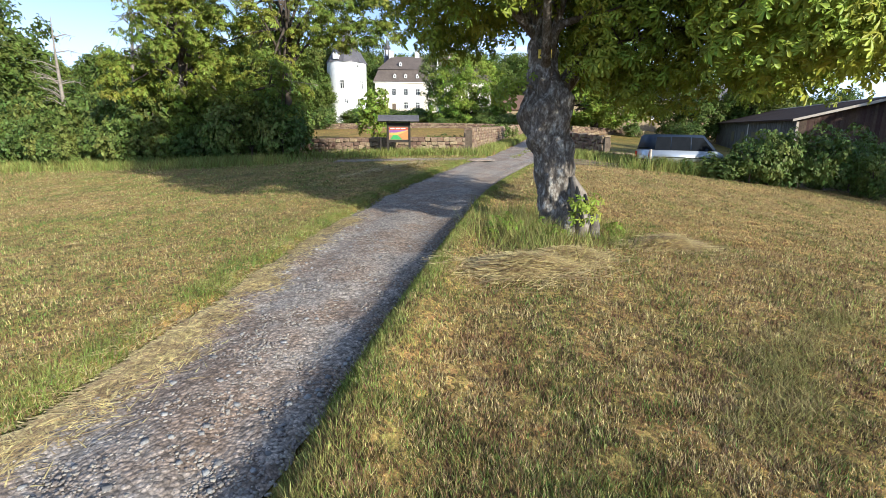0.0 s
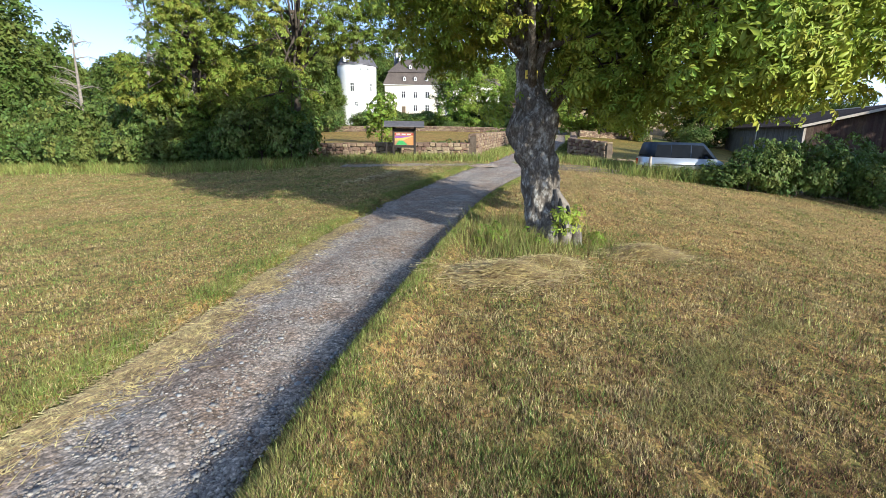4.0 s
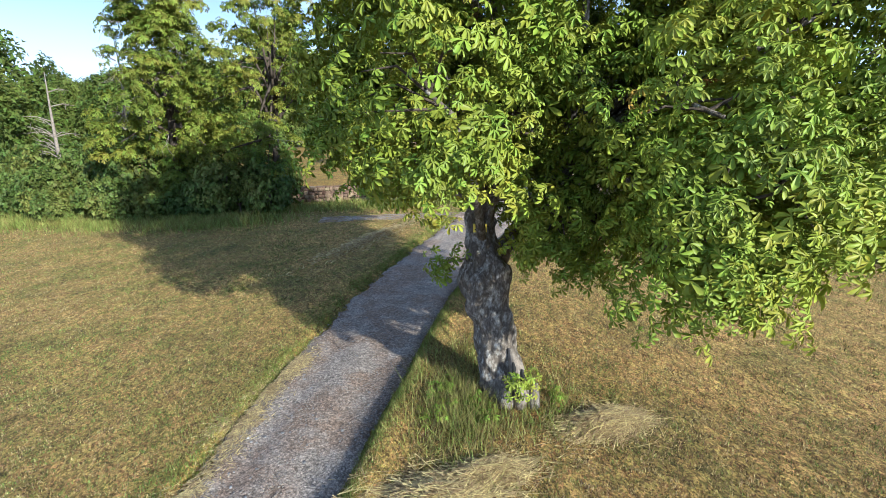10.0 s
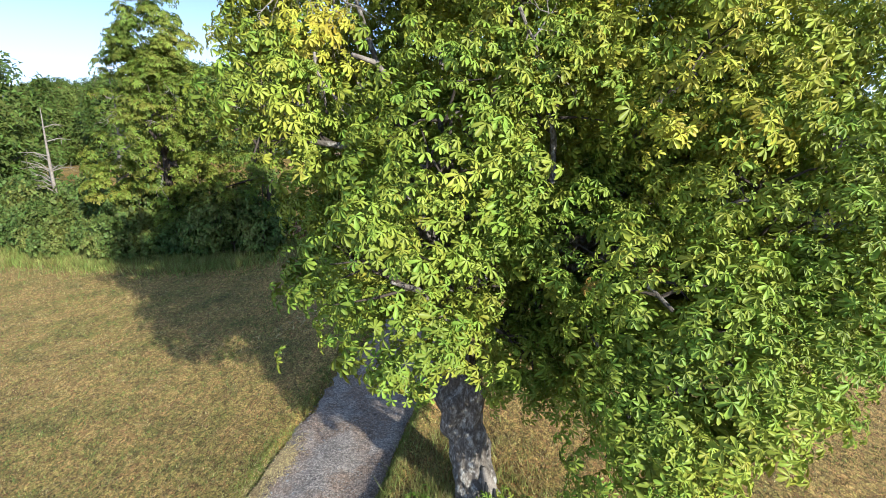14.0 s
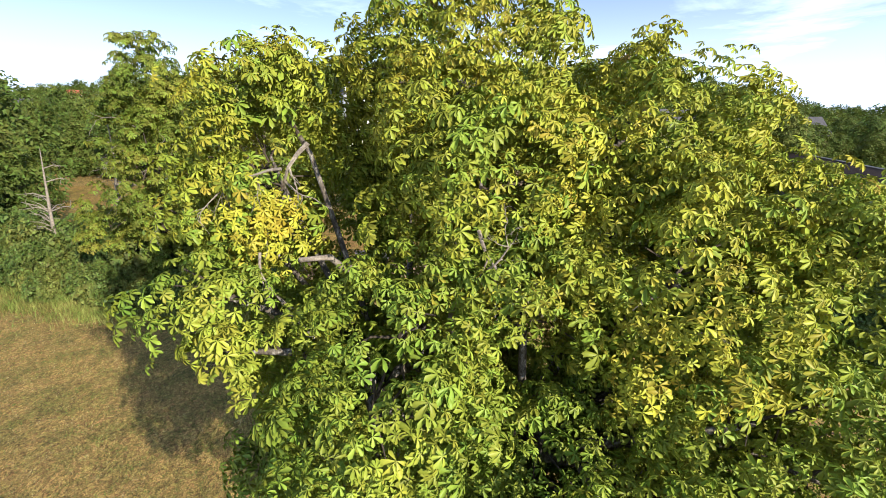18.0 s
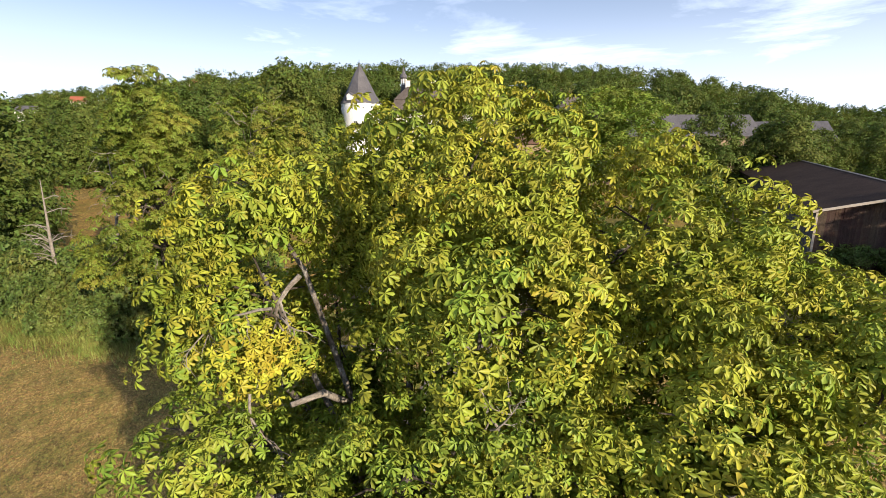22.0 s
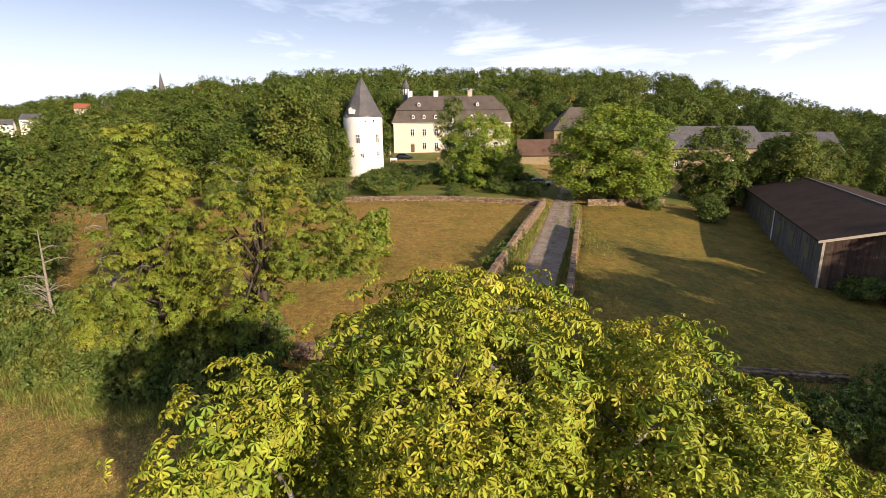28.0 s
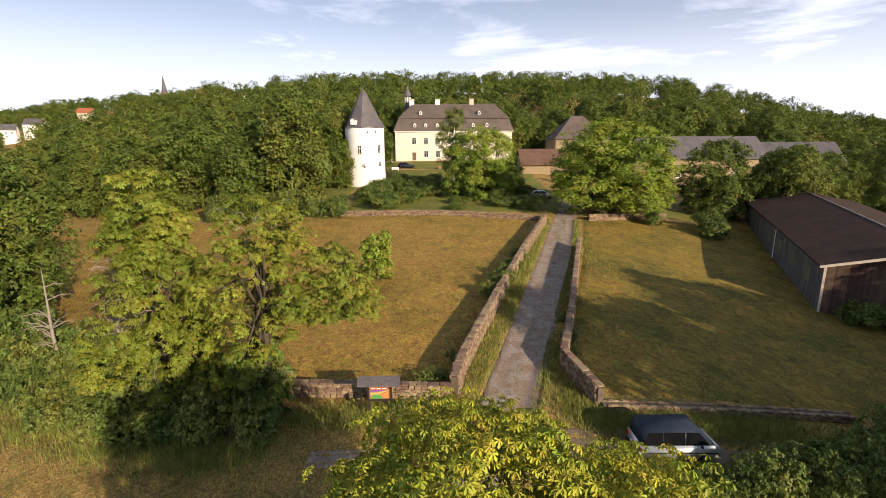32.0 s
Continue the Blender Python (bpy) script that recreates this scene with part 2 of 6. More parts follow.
GREEN = [(0.1344, 0.1994, 0.0242), (0.224, 0.28, 0.031), (0.3528, 0.3528, 0.0391)]
M_LEAF = mat("chestnut_leaf", GREEN, 0.7, 0.42, 0, 12, per="island", spread=0.17, spec=0.16, translucent=0.1, hue=0.04)
M_LEAF_O = mat("single_leaf", GREEN, 0.7, 0.42, 0, 12, per="object", spread=0.25, spec=0.16, translucent=0.15)
M_LEAFTOP = mat("upper_leaf", [(0.1696, 0.2214, 0.0242), (0.2968, 0.3132, 0.031), (0.4558, 0.3996, 0.0379)], 0.6, 0.42, 0, 12, per="island", spread=0.17, spec=0.16, translucent=0.1, hue=0.04)
M_BROWNLEAF = mat("withered_leaf", [(0.25, 0.14, 0.035), (0.36, 0.26, 0.05)], 2.0, 0.6, 0, 12, per="island", spread=0.3, spec=0.15, translucent=0.15)
M_YELLOW = mat("yellow_enamel", [(0.72, 0.58, 0.06), (0.78, 0.64, 0.09)], 6, 0.4, 0, 60, spread=0.05)
M_LEAF2 = mat("tree_leaf", [(0.0949, 0.1418, 0.0154), (0.1802, 0.2199, 0.023), (0.3035, 0.2932, 0.0365)], 0.3, 0.55, 0, 8, per="island", spread=0.34, spec=0.3, translucent=0.22)
M_LEAF3 = mat("wood_leaf", [(0.056, 0.088, 0.0144), (0.0952, 0.132, 0.0216), (0.168, 0.1815, 0.0336)], 0.07, 0.65, 0, 3, per="island", spread=0.4, spec=0.2, translucent=0.22)
M_LEAFB = mat("bush_leaf", [(0.0551, 0.0974, 0.0205), (0.105, 0.1449, 0.027), (0.1903, 0.197, 0.041)], 0.4, 0.6, 0, 6, per="island", spread=0.4, spec=0.25, translucent=0.2)
M_LEAFC = mat("lit_tree_leaf", [(0.1134, 0.188, 0.0173), (0.1814, 0.2486, 0.0246), (0.2722, 0.2889, 0.0394)], 0.25, 0.6, 0, 6, per="island", spread=0.38, spec=0.25, translucent=0.2)
M_BIRCH = mat("birch_leaf", [(0.11, 0.154, 0.033), (0.176, 0.198, 0.055)], 0.4, 0.55, 0, 6, per="island", spread=0.3, translucent=0.3)
M_WHITE = mat("white_plaster", [(0.74, 0.73, 0.71), (0.84, 0.83, 0.81)], 0.5, 0.9, 0.5, 5, spread=0.06)
M_CREAM = mat("cream_plaster", [(0.64, 0.58, 0.48), (0.72, 0.66, 0.55)], 0.4, 0.9, 0.3, 5, spread=0.06)
M_SLATE = mat("slate_roof", [(0.075, 0.072, 0.078), (0.13, 0.12, 0.125)], 0.6, 0.6, 0.5, 6, spread=0.25)
M_TILE = mat("brown_roof", [(0.085, 0.068, 0.058), (0.13, 0.105, 0.09)], 0.5, 0.8, 0.5, 6, spread=0.25)
M_OLDTILE = mat("old_red_brown_tile", [(0.10, 0.058, 0.040), (0.15, 0.088, 0.062)], 0.5, 0.85, 0.5, 6, spread=0.3)
M_BARNROOF = mat("barn_roof", [(0.04, 0.028, 0.023), (0.065, 0.045, 0.036)], 0.4, 0.95, 0.4, 8, spread=0.25, spec=0.08)
M_PLANK = mat("weathered_plank", [(0.05, 0.036, 0.028), (0.095, 0.062, 0.046), (0.075, 0.038, 0.026)], 0.8, 0.9, 0.5, 14, per="object", spread=0.3)
M_PLANKGREY = mat("grey_plank", [(0.085, 0.082, 0.08), (0.15, 0.145, 0.14)], 0.8, 0.9, 0.5, 14, per="object", spread=0.25)
M_HATCH = mat("faded_hatch", [(0.13, 0.115, 0.07), (0.17, 0.15, 0.09)], 2, 0.85, 0.3, 30)
M_BEAM = mat("pale_timber", [(0.42, 0.36, 0.29), (0.55, 0.48, 0.40)], 2, 0.8, 0.3, 30)
M_WALL = mat("wall_mortar", [(0.085, 0.064, 0.046), (0.15, 0.118, 0.085)], 2, 0.95, 0.8, 14, spread=0.35)
M_RUBBLE = mat("wall_stone", [(0.1456, 0.1, 0.0686), (0.2464, 0.18, 0.1188), (0.1568, 0.085, 0.051)], 2.5, 0.9, 0.7, 25, per="object", spread=0.35)
M_RUBBLE_I = mat("wall_stones", [(0.1456, 0.1, 0.0686), (0.2464, 0.18, 0.1188), (0.1568, 0.085, 0.051)], 2.5, 0.9, 0.7, 25, per="island", spread=0.35)
M_GLASS = mat("dark_window", [(0.008, 0.010, 0.012), (0.016, 0.019, 0.022)], 1, 0.1, 0, 5, spec=0.4)
M_FRAME = mat("painted_frame", [(0.78, 0.77, 0.74), (0.84, 0.83, 0.80)], 3, 0.5, 0, 20, spread=0.04)
M_DOOR = mat("door_wood", [(0.10, 0.075, 0.05), (0.15, 0.11, 0.075)], 3, 0.6, 0.2, 30)
M_GREEN = mat("green_paint", [(0.02, 0.16, 0.06), (0.03, 0.2, 0.08)], 3, 0.5, 0, 20)
M_DARKWOOD = mat("dark_stained_wood", [(0.018, 0.014, 0.011), (0.035, 0.028, 0.02)], 5, 0.6, 0.3, 40)
M_REDTILE = mat("red_roof", [(0.27, 0.085, 0.045), (0.33, 0.11, 0.06)], 0.5, 0.8, 0.3, 4)
M_BLACK = mat("black_rubber", [(0.012, 0.012, 0.012), (0.02, 0.02, 0.02)], 8, 0.8, 0.2, 60)
M_SILVER = mat("silver_paint", [(0.50, 0.52, 0.54), (0.56, 0.58, 0.60)], 2, 0.3, 0, 200, metal=0.6, spread=0.04, spec=0.5)
M_NAVY = mat("dark_blue_paint", [(0.0156, 0.0234, 0.0432), (0.026, 0.0364, 0.0576)], 2, 0.45, 0, 200, metal=0.0, spread=0.04, spec=0.12)
M_VANGLASS = mat("tinted_glass", [(0.004, 0.005, 0.006), (0.009, 0.010, 0.012)], 1, 0.06, 0, 5, spec=0.1)
M_CHROME = mat("bright_metal", [(0.6, 0.6, 0.6), (0.7, 0.7, 0.7)], 5, 0.2, 0, 50, metal=1.0, spread=0.04)
M_RED = mat("red_lens", [(0.4, 0.02, 0.015), (0.5, 0.03, 0.02)], 5, 0.25, 0, 50)

M_TEAL = mat("teal_paint", [(0.03, 0.16, 0.17), (0.04, 0.2, 0.2)], 3, 0.5, 0, 20)
M_BRICKRED = mat("red_brickwork", [(0.22, 0.11, 0.07), (0.32, 0.17, 0.11)], 1.5, 0.9, 0.5, 12)
M_PANEL = mat("panel_print", [(0.30, 0.16, 0.09), (0.38, 0.22, 0.11)], 3, 0.35, 0, 20)
M_P_RED = mat("print_red", [(0.32, 0.05, 0.035), (0.36, 0.07, 0.04)], 4, 0.35, 0, 30)
M_P_GREEN = mat("print_green", [(0.06, 0.28, 0.08), (0.09, 0.34, 0.1)], 4, 0.35, 0, 30)
M_P_YEL = mat("print_yellow", [(0.45, 0.34, 0.08), (0.5, 0.38, 0.1)], 4, 0.35, 0, 30)
M_P_ORA = mat("print_orange", [(0.45, 0.2, 0.06), (0.5, 0.23, 0.08)], 4, 0.35, 0, 30)
M_P_VIO = mat("print_violet", [(0.2, 0.08, 0.28), (0.25, 0.1, 0.33)], 4, 0.35, 0, 30)


# ---- helpers for building ----
def smooth_interp(y, ys, zs, w):
    return sum(np.interp(y + d * w, ys, zs) for d in (-1, -0.5, 0, 0.5, 1)) / 5


RISE_Y = (-5000, 0, 12, 27, 42, 61, 73, 97, 112, 136, 165, 220, 300, 420, 600, 5000)
RISE_Z = (0, 0, .15, .95, 1.55, 2.5, 3.4, 5.2, 6.3, 9.6, 12, 20, 39, 56, 58, 58)


def land(x, y):
    """Height of the ground, without the road's bed: a lane climbing to a manor below a wooded hill."""
    x, y = np.asarray(x, float), np.asarray(y, float)
    c = smooth_interp(y, RISE_Y, RISE_Z, 3.0)
    a = x / np.maximum(y, 8) - 0.1
    far = np.clip((y - 140) / 60, 0, 1)
    c = np.where(y > 140, 11 + (c - 11) * (1 - far + far / (1 + (np.abs(a) / np.where(a > 0, 0.62, 1.15)) ** 4)), c)
    k = np.where(a > 0, 0.12, 0.06)
    a2 = a * a / (1 + 0.4 * a * a)
    return c - k * a2 * np.clip(y, 0, 110)


ROAD_Y = (-30, -6, 2, 3.4, 5.7, 8.6, 11.5, 13, 16, 21.4, 26.5, 37, 58, 74, 97.6, 120, 150)
ROAD_X = (-4, -2.4, -1.55, -1.28, -1.0, -.5, .1, .42, 1.42, 3.4, 5.6, 8.9, 15.5, 20.25, 27.5, 33, 42)
ROAD_W = (1.1, .9, .8, .84, 1.0, 1.2, 1.27, 1.33, 1.38, 1.5, 1.6, 1.7, 2.0, 1.85, 1.35, 1.3, 1.3)


def road_mid(y):
    return smooth_interp(np.asarray(y, float), ROAD_Y, ROAD_X, 1.5)


def road_half(y):
    return smooth_interp(np.asarray(y, float), ROAD_Y, ROAD_W, 1.0)


def ground_z(x, y):
    """The ground with the lane's bed cut into it and a low bank along the lane's right side."""
    x, y = np.asarray(x, float), np.asarray(y, float)
    z = land(x, y)
    off = (x - road_mid(y)) 
    side = np.abs(off) - road_half(y)
    bed = np.clip(1 - np.maximum(side, 0) / 0.22, 0, 1)
    z = z - 0.16 * bed * (y < 110)
    bank = np.exp(-((off - road_half(y) - 0.30) / 0.26) ** 2) * 0.13 * np.clip((20 - y) / 8, 0, 1)
    return z + bank


def gz(x, y):
    return float(ground_z(x, y))


def T(x, y, dz=0.0, rz=0.0):
    return pose(x, y, gz(x, y) + dz, 0, 0, rz)


def np_mesh(name, verts, faces, material, smooth=False):
    """A mesh from arrays of corners and of equal-sided faces."""
    me = bpy.data.meshes.new(name)
    faces = np.asarray(faces, np.int32)
    n, k = faces.shape
    me.vertices.add(len(verts))
    me.vertices.foreach_set("co", np.asarray(verts, np.float32).ravel())
    me.loops.add(n * k)
    me.loops.foreach_set("vertex_index", faces.ravel())
    me.polygons.add(n)
    me.polygons.foreach_set("loop_start", np.arange(0, n * k, k, dtype=np.int32))
    if smooth:
        me.polygons.foreach_set("use_smooth", np.ones(n, bool))
    me.materials.append(material)
    me.update(calc_edges=True)
    me.validate()
    return me


def part(name, bm, material, parent, label="", smooth=False):
    me = bpy.data.meshes.new(name)
    bm.to_mesh(me)
    bm.free()
    me.materials.append(material)
    if smooth:
        for p in me.polygons:
            p.use_smooth = True
    ob = new(name, me)
    ob.parent = parent
    return tagged(ob, label) if label else ob


def child(name, me, parent, m=None, label=""):
    ob = new(name, me)
    ob.parent = parent
    if m is not None:
        ob.matrix_basis = m
    return tagged(ob, label) if label else ob


def thing(name, m, label, category, group="", kind=""):
    ob = new(name)
    ob.matrix_basis = m
    return tagged(ob, label, category, group, kind)


def box(x0, y0, z0, x1, y1, z1, bevel=0.0, bm=None):
    bm = bm or bmesh.new()
    r = bmesh.ops.create_cube(bm, size=1, matrix=Matrix.Translation(((x0 + x1) / 2, (y0 + y1) / 2, (z0 + z1) / 2)) @ Matrix.Diagonal((abs(x1 - x0), abs(y1 - y0), abs(z1 - z0), 1)))
    if bevel:
        bmesh.ops.bevel(bm, geom=list({e for v in r["verts"] for e in v.link_edges}), offset=bevel, segments=1, affect="EDGES")
    return bm


def prism(points, y0, y1, bm=None):
    """An outline in x and z, drawn out from y0 to y1."""
    bm = bm or bmesh.new()
    a = [bm.verts.new((x, y0, z)) for x, z in points]
    b = [bm.verts.new((x, y1, z)) for x, z in points]
    bm.faces.new(a)
    bm.faces.new(b[::-1])
    for i in range(len(a)):
        j = (i + 1) % len(a)
        bm.faces.new((a[j], a[i], b[i], b[j]))
    bmesh.ops.recalc_face_normals(bm, faces=bm.faces)
    return bm


def lathe(profile, n=24, bm=None, centre=(0, 0)):
    """Turns a profile of (radius, height) round the upright axis."""
    bm = bm or bmesh.new()
    rings = []
    for r, z in profile:
        rings.append([bm.verts.new((centre[0] + r * math.cos(2 * math.pi * i / n), centre[1] + r * math.sin(2 * math.pi * i / n), z)) for i in range(n)])
    for a, b in zip(rings, rings[1:]):
        for i in range(n):
            bm.faces.new((a[i], a[(i + 1) % n], b[(i + 1) % n], b[i]))
    bm.faces.new(rings[0][::-1])
    bm.faces.new(rings[-1])
    return bm


def tube(path, radii, n=8, bm=None, wobble=0.0, rnd=None):
    """A limb: a tube along a path with a radius at each point."""
    bm = bm or bmesh.new()
    rings = []
    path = [Vector(p) for p in path]
    for i, p in enumerate(path):
        d = (path[min(i + 1, len(path) - 1)] - path[max(i - 1, 0)]).normalized()
        u = d.cross(Vector((0.31, 0.95, 0.02))).normalized()
        v = d.cross(u)
        ring = []
        for k in range(n):
            a = 2 * math.pi * k / n
            r = radii[i] * (1 + (rnd.uniform(-wobble, wobble) if rnd else 0))
            ring.append(bm.verts.new(p + (u * math.cos(a) + v * math.sin(a)) * r))
        rings.append(ring)
    for a, b in zip(rings, rings[1:]):
        for k in range(n):
            bm.faces.new((a[k], a[(k + 1) % n], b[(k + 1) % n], b[k]))
    bm.faces.new(rings[0][::-1])
    bm.faces.new(rings[-1])
    bmesh.ops.recalc_face_normals(bm, faces=bm.faces)
    return bm


def frames_to(dirs, spin):
    """Turns that bring z to each direction, with a spin about it."""
    z = dirs / np.linalg.norm(dirs, axis=1, keepdims=True)
    ref = np.where(np.abs(z[:, 2:3]) > 0.95, np.array([[1.0, 0, 0]]), np.array([[0, 0, 1.0]]))
    x = np.cross(ref, z)
    x /= np.linalg.norm(x, axis=1, keepdims=True)
    y = np.cross(z, x)
    c, s = np.cos(spin)[:, None], np.sin(spin)[:, None]
    return np.stack([x * c + y * s, y * c - x * s, z], axis=2)


def scatter(tv, tf, pos, dirs, spin, size):
    """Joins copies of a small template (corners, faces) set at places, turns and sizes."""
    R = frames_to(dirs, spin)
    v = np.einsum("nij,kj->nki", R, tv) * size[:, None, None] + pos[:, None, :]
    f = tf[None] + (np.arange(len(pos)) * len(tv))[:, None, None]
    return v.reshape(-1, 3), f.reshape(-1, tf.shape[1])


def join(pieces):
    vs, fs, base = [], [], 0
    for v, f in pieces:
        vs.append(v)
        fs.append(f + base)
        base += len(v)
    return np.concatenate(vs), np.concatenate(fs)


def shell(rg, lobes, n, up=0.35, inner=0.72):
    """Places and outward ways on the lumpy outside of a crown of ellipsoid lobes."""
    lobes = np.asarray(lobes, float)
    area = (lobes[:, 3] * lobes[:, 4] + lobes[:, 3] * lobes[:, 5] + lobes[:, 4] * lobes[:, 5])
    pick = rg.choice(len(lobes), n * 2, p=area / area.sum())
    d = rg.normal(size=(n * 2, 3))
    d /= np.linalg.norm(d, axis=1, keepdims=True)
    r = inner + (1.06 - inner) * rg.random(n * 2) ** 0.5
    p = lobes[pick, :3] + d * lobes[pick, 3:6] * r[:, None]
    deep = np.zeros(n * 2, bool)
    for L in lobes:
        q = (((p - L[:3]) / L[3:6]) ** 2).sum(1)
        deep |= q < 0.3
    keep = np.where(~deep)[0][:n]
    out = d[keep] + np.array([0, 0, up])
    return p[keep], out


# ---- ground ----
def axis(lo, hi, fine, far, grow=1.14):
    v = list(np.arange(lo, hi, fine))
    s, e, st = lo, hi, fine
    while s > -far:
        st *= grow
        s -= st
        v.insert(0, s)
    st = fine
    while e < far:
        v.append(e)
        st *= grow
        e += st
    return np.array(v)


gx = axis(-4.5, 7, 0.11, 4000, 1.09)
gy = np.concatenate([np.array([v for v in axis(-3, 30, 0.2, 4000) if v < 30]), axis(30, 82, 0.6, 4000)[axis(30, 82, 0.6, 4000) >= 30]])
GX, GY = np.meshgrid(gx, gy)
GZ = ground_z(GX, GY)
rg = np.random.default_rng(3)
near = np.clip(1 - np.hypot(GX, GY - 10) / 60, 0, 1)
GZ = GZ + rg.normal(size=GZ.shape) * 0.012 * near
idx = np.arange(GX.size).reshape(GX.shape)
quads = np.stack([idx[:-1, :-1], idx[:-1, 1:], idx[1:, 1:], idx[1:, :-1]], -1).reshape(-1, 4)
ground = new("ground", np_mesh("ground", np.stack([GX, GY, GZ], -1).reshape(-1, 3), quads, M_FIELD, True))
tagged(ground, "mown dry meadow with straw-coloured and green patches", "ground", kind="structure")


def strip(name, ys, mid, half, lift, material, label, cols=18, axis_x=False, seed=5, rough=0.02):
    """A lane laid on the ground, with ruts and an uneven surface; along y, or along x."""
    rr = np.random.default_rng(seed)
    s = np.linspace(-1, 1, cols)
    A, S = np.meshgrid(ys, s, indexing="ij")
    edge = rr.normal(size=len(ys)) * 0.03 + 0.07 * np.sin(ys * 2.3) + 0.06 * np.sin(ys * 5.1 + 1) + 0.04 * np.sin(ys * 11.7 + 2)
    off = S * (half(A) + np.where(S < -0.99, -edge[:, None], np.where(S > 0.99, 0.3 * edge[:, None], 0)))
    if axis_x:
        X, Y = A, mid(A) + off
        Z = land(X, Y) + lift
    else:
        X, Y = mid(A) + off, A
        Z = land(mid(A), A) + (land(X, Y) - land(mid(A), A)) + lift
    Z = Z - 0.035 * np.exp(-((np.abs(S) - 0.5) / 0.2) ** 2) - 0.05 * np.clip((np.abs(S) - 0.9) * 10, 0, 1)
    Z = Z + rr.normal(size=Z.shape) * rough * 0.35
    ii = np.arange(X.size).reshape(X.shape)
    q = np.stack([ii[:-1, :-1], ii[:-1, 1:], ii[1:, 1:], ii[1:, :-1]], -1).reshape(-1, 4)
    if axis_x:
        q = q[:, ::-1]
    ob = new(name, np_mesh(name, np.stack([X, Y, Z], -1).reshape(-1, 3), q[:, ::-1], material, True))
    return tagged(ob, label, "road", kind="structure")


road = strip("road", np.concatenate([np.arange(-20, 26, 0.12), np.arange(26, 118, 0.6)]), road_mid, road_half, -0.05, M_ROAD, "grey crushed-gravel lane with worn wheel ruts")
track = strip("gravel_track", np.arange(6.6, 27, 0.3), lambda x: 24.2 + 0.02 * (x - 5), lambda x: 1.5 + 0 * x, 0.03, M_EARTH, "trodden earth parking strip branching off the lane", axis_x=True)
track2 = strip("gravel_path", np.arange(-4, 3.9, 0.3), lambda x: 23.6 + 0.05 * (x - 3), lambda x: 0.55 + 0 * x, 0.03, M_ROAD, "narrow worn path along the edge of the meadow", axis_x=True)


def sheet(name, x0, x1, y0, y1, step, material, label, seed=2, edge=None, far=None):
    """A piece of turf laid over the ground with an uneven outline."""
    xs, ys = np.arange(x0, x1 + step, step), np.arange(y0, y1 + step, step)
    X, Y = np.meshgrid(xs, ys)
    rr = np.random.default_rng(seed)
    X[:, 0] += rr.normal(size=len(ys)) * step * .6
    X[:, -1] += rr.normal(size=len(ys)) * step * .6
    Y[0] += rr.normal(size=len(xs)) * step * .6
    Y[-1] += rr.normal(size=len(xs)) * step * .6
    if edge:
        X = X + (edge(Y) - x0) * (x1 - X) / (x1 - x0)
    if far:
        X = X + (far(Y) - x1) * (X - x0) / (x1 - x0)
    Z = ground_z(X, Y) + 0.05
    for rim in (Z[0], Z[-1], Z[:, 0], Z[:, -1]):
        rim -= 0.3
    ii = np.arange(X.size).reshape(X.shape)
    q = np.stack([ii[:-1, :-1], ii[:-1, 1:], ii[1:, 1:], ii[1:, :-1]], -1).reshape(-1, 4)
    ob = new(name, np_mesh(name, np.stack([X, Y, Z], -1).reshape(-1, 3), q, material, True))
    return tagged(ob, label, "lawn", kind="structure")


sheet("lawn_1", -17, 24, 79.5, 141, 1.5, M_LAWN, "green rough lawn sloping up to the manor")
sheet("lawn_2", 30, 48, 80, 108, 1.5, M_LAWN, "green turf under the chestnuts by the drive")
sheet("lawn_3", -34, -17, 80.5, 120, 1.5, M_LAWN, "green turf below the wood")
sheet("lawn_4", 9, 62, 28.4, 79, 1.0, M_PASTURE, "grazed olive-green pasture between the lane and the barn", edge=lambda y: road_mid(y) + road_half(y) + 0.5)
sheet("lawn_5", -60, 5, 29.2, 79, 1.0, M_HAY, "golden-brown mown meadow behind the walls", far=lambda y: road_mid(y) - road_half(y) - 1.9)


# ---- trees ----
def palm_leaf(rr, size=0.17, count=5):
    """A horse-chestnut leaf: drooping leaflets, broadest towards the tip and folded along the midrib, spread like fingers from one stalk."""
    v, f = [(0.0, 0.0, 0.0)], []
    for k in range(count):
        off = (k - (count - 1) / 2) / ((count - 1) / 2)
        a = radians(off * 112 + rr.uniform(-8, 8))
        L = size * (1.08 - 0.42 * abs(off) ** 1.5) * rr.uniform(0.9, 1.1)
        droop = rr.uniform(0.35, 0.9)
        wide = L * rr.uniform(0.17, 0.215)
        c, n = math.cos(a), math.sin(a)
        b = len(v)
        for t, w, lift in ((0.40, 0.62, 0.05), (0.80, 1.0, 0.05), (1.0, 0.0, 0.0), (0.80, -1.0, 0.05), (0.40, -0.62, 0.05)):
            x, y, z = L * t * (1 - 0.22 * droop * t), wide * w, L * (lift - droop * 0.75 * t ** 1.8)
            v.append((x * c - y * n, x * n + y * c, z))
        f += [(0, b, b + 1, b + 2), (0, b + 2, b + 3, b + 4)]
    return np.array(v), np.array(f)


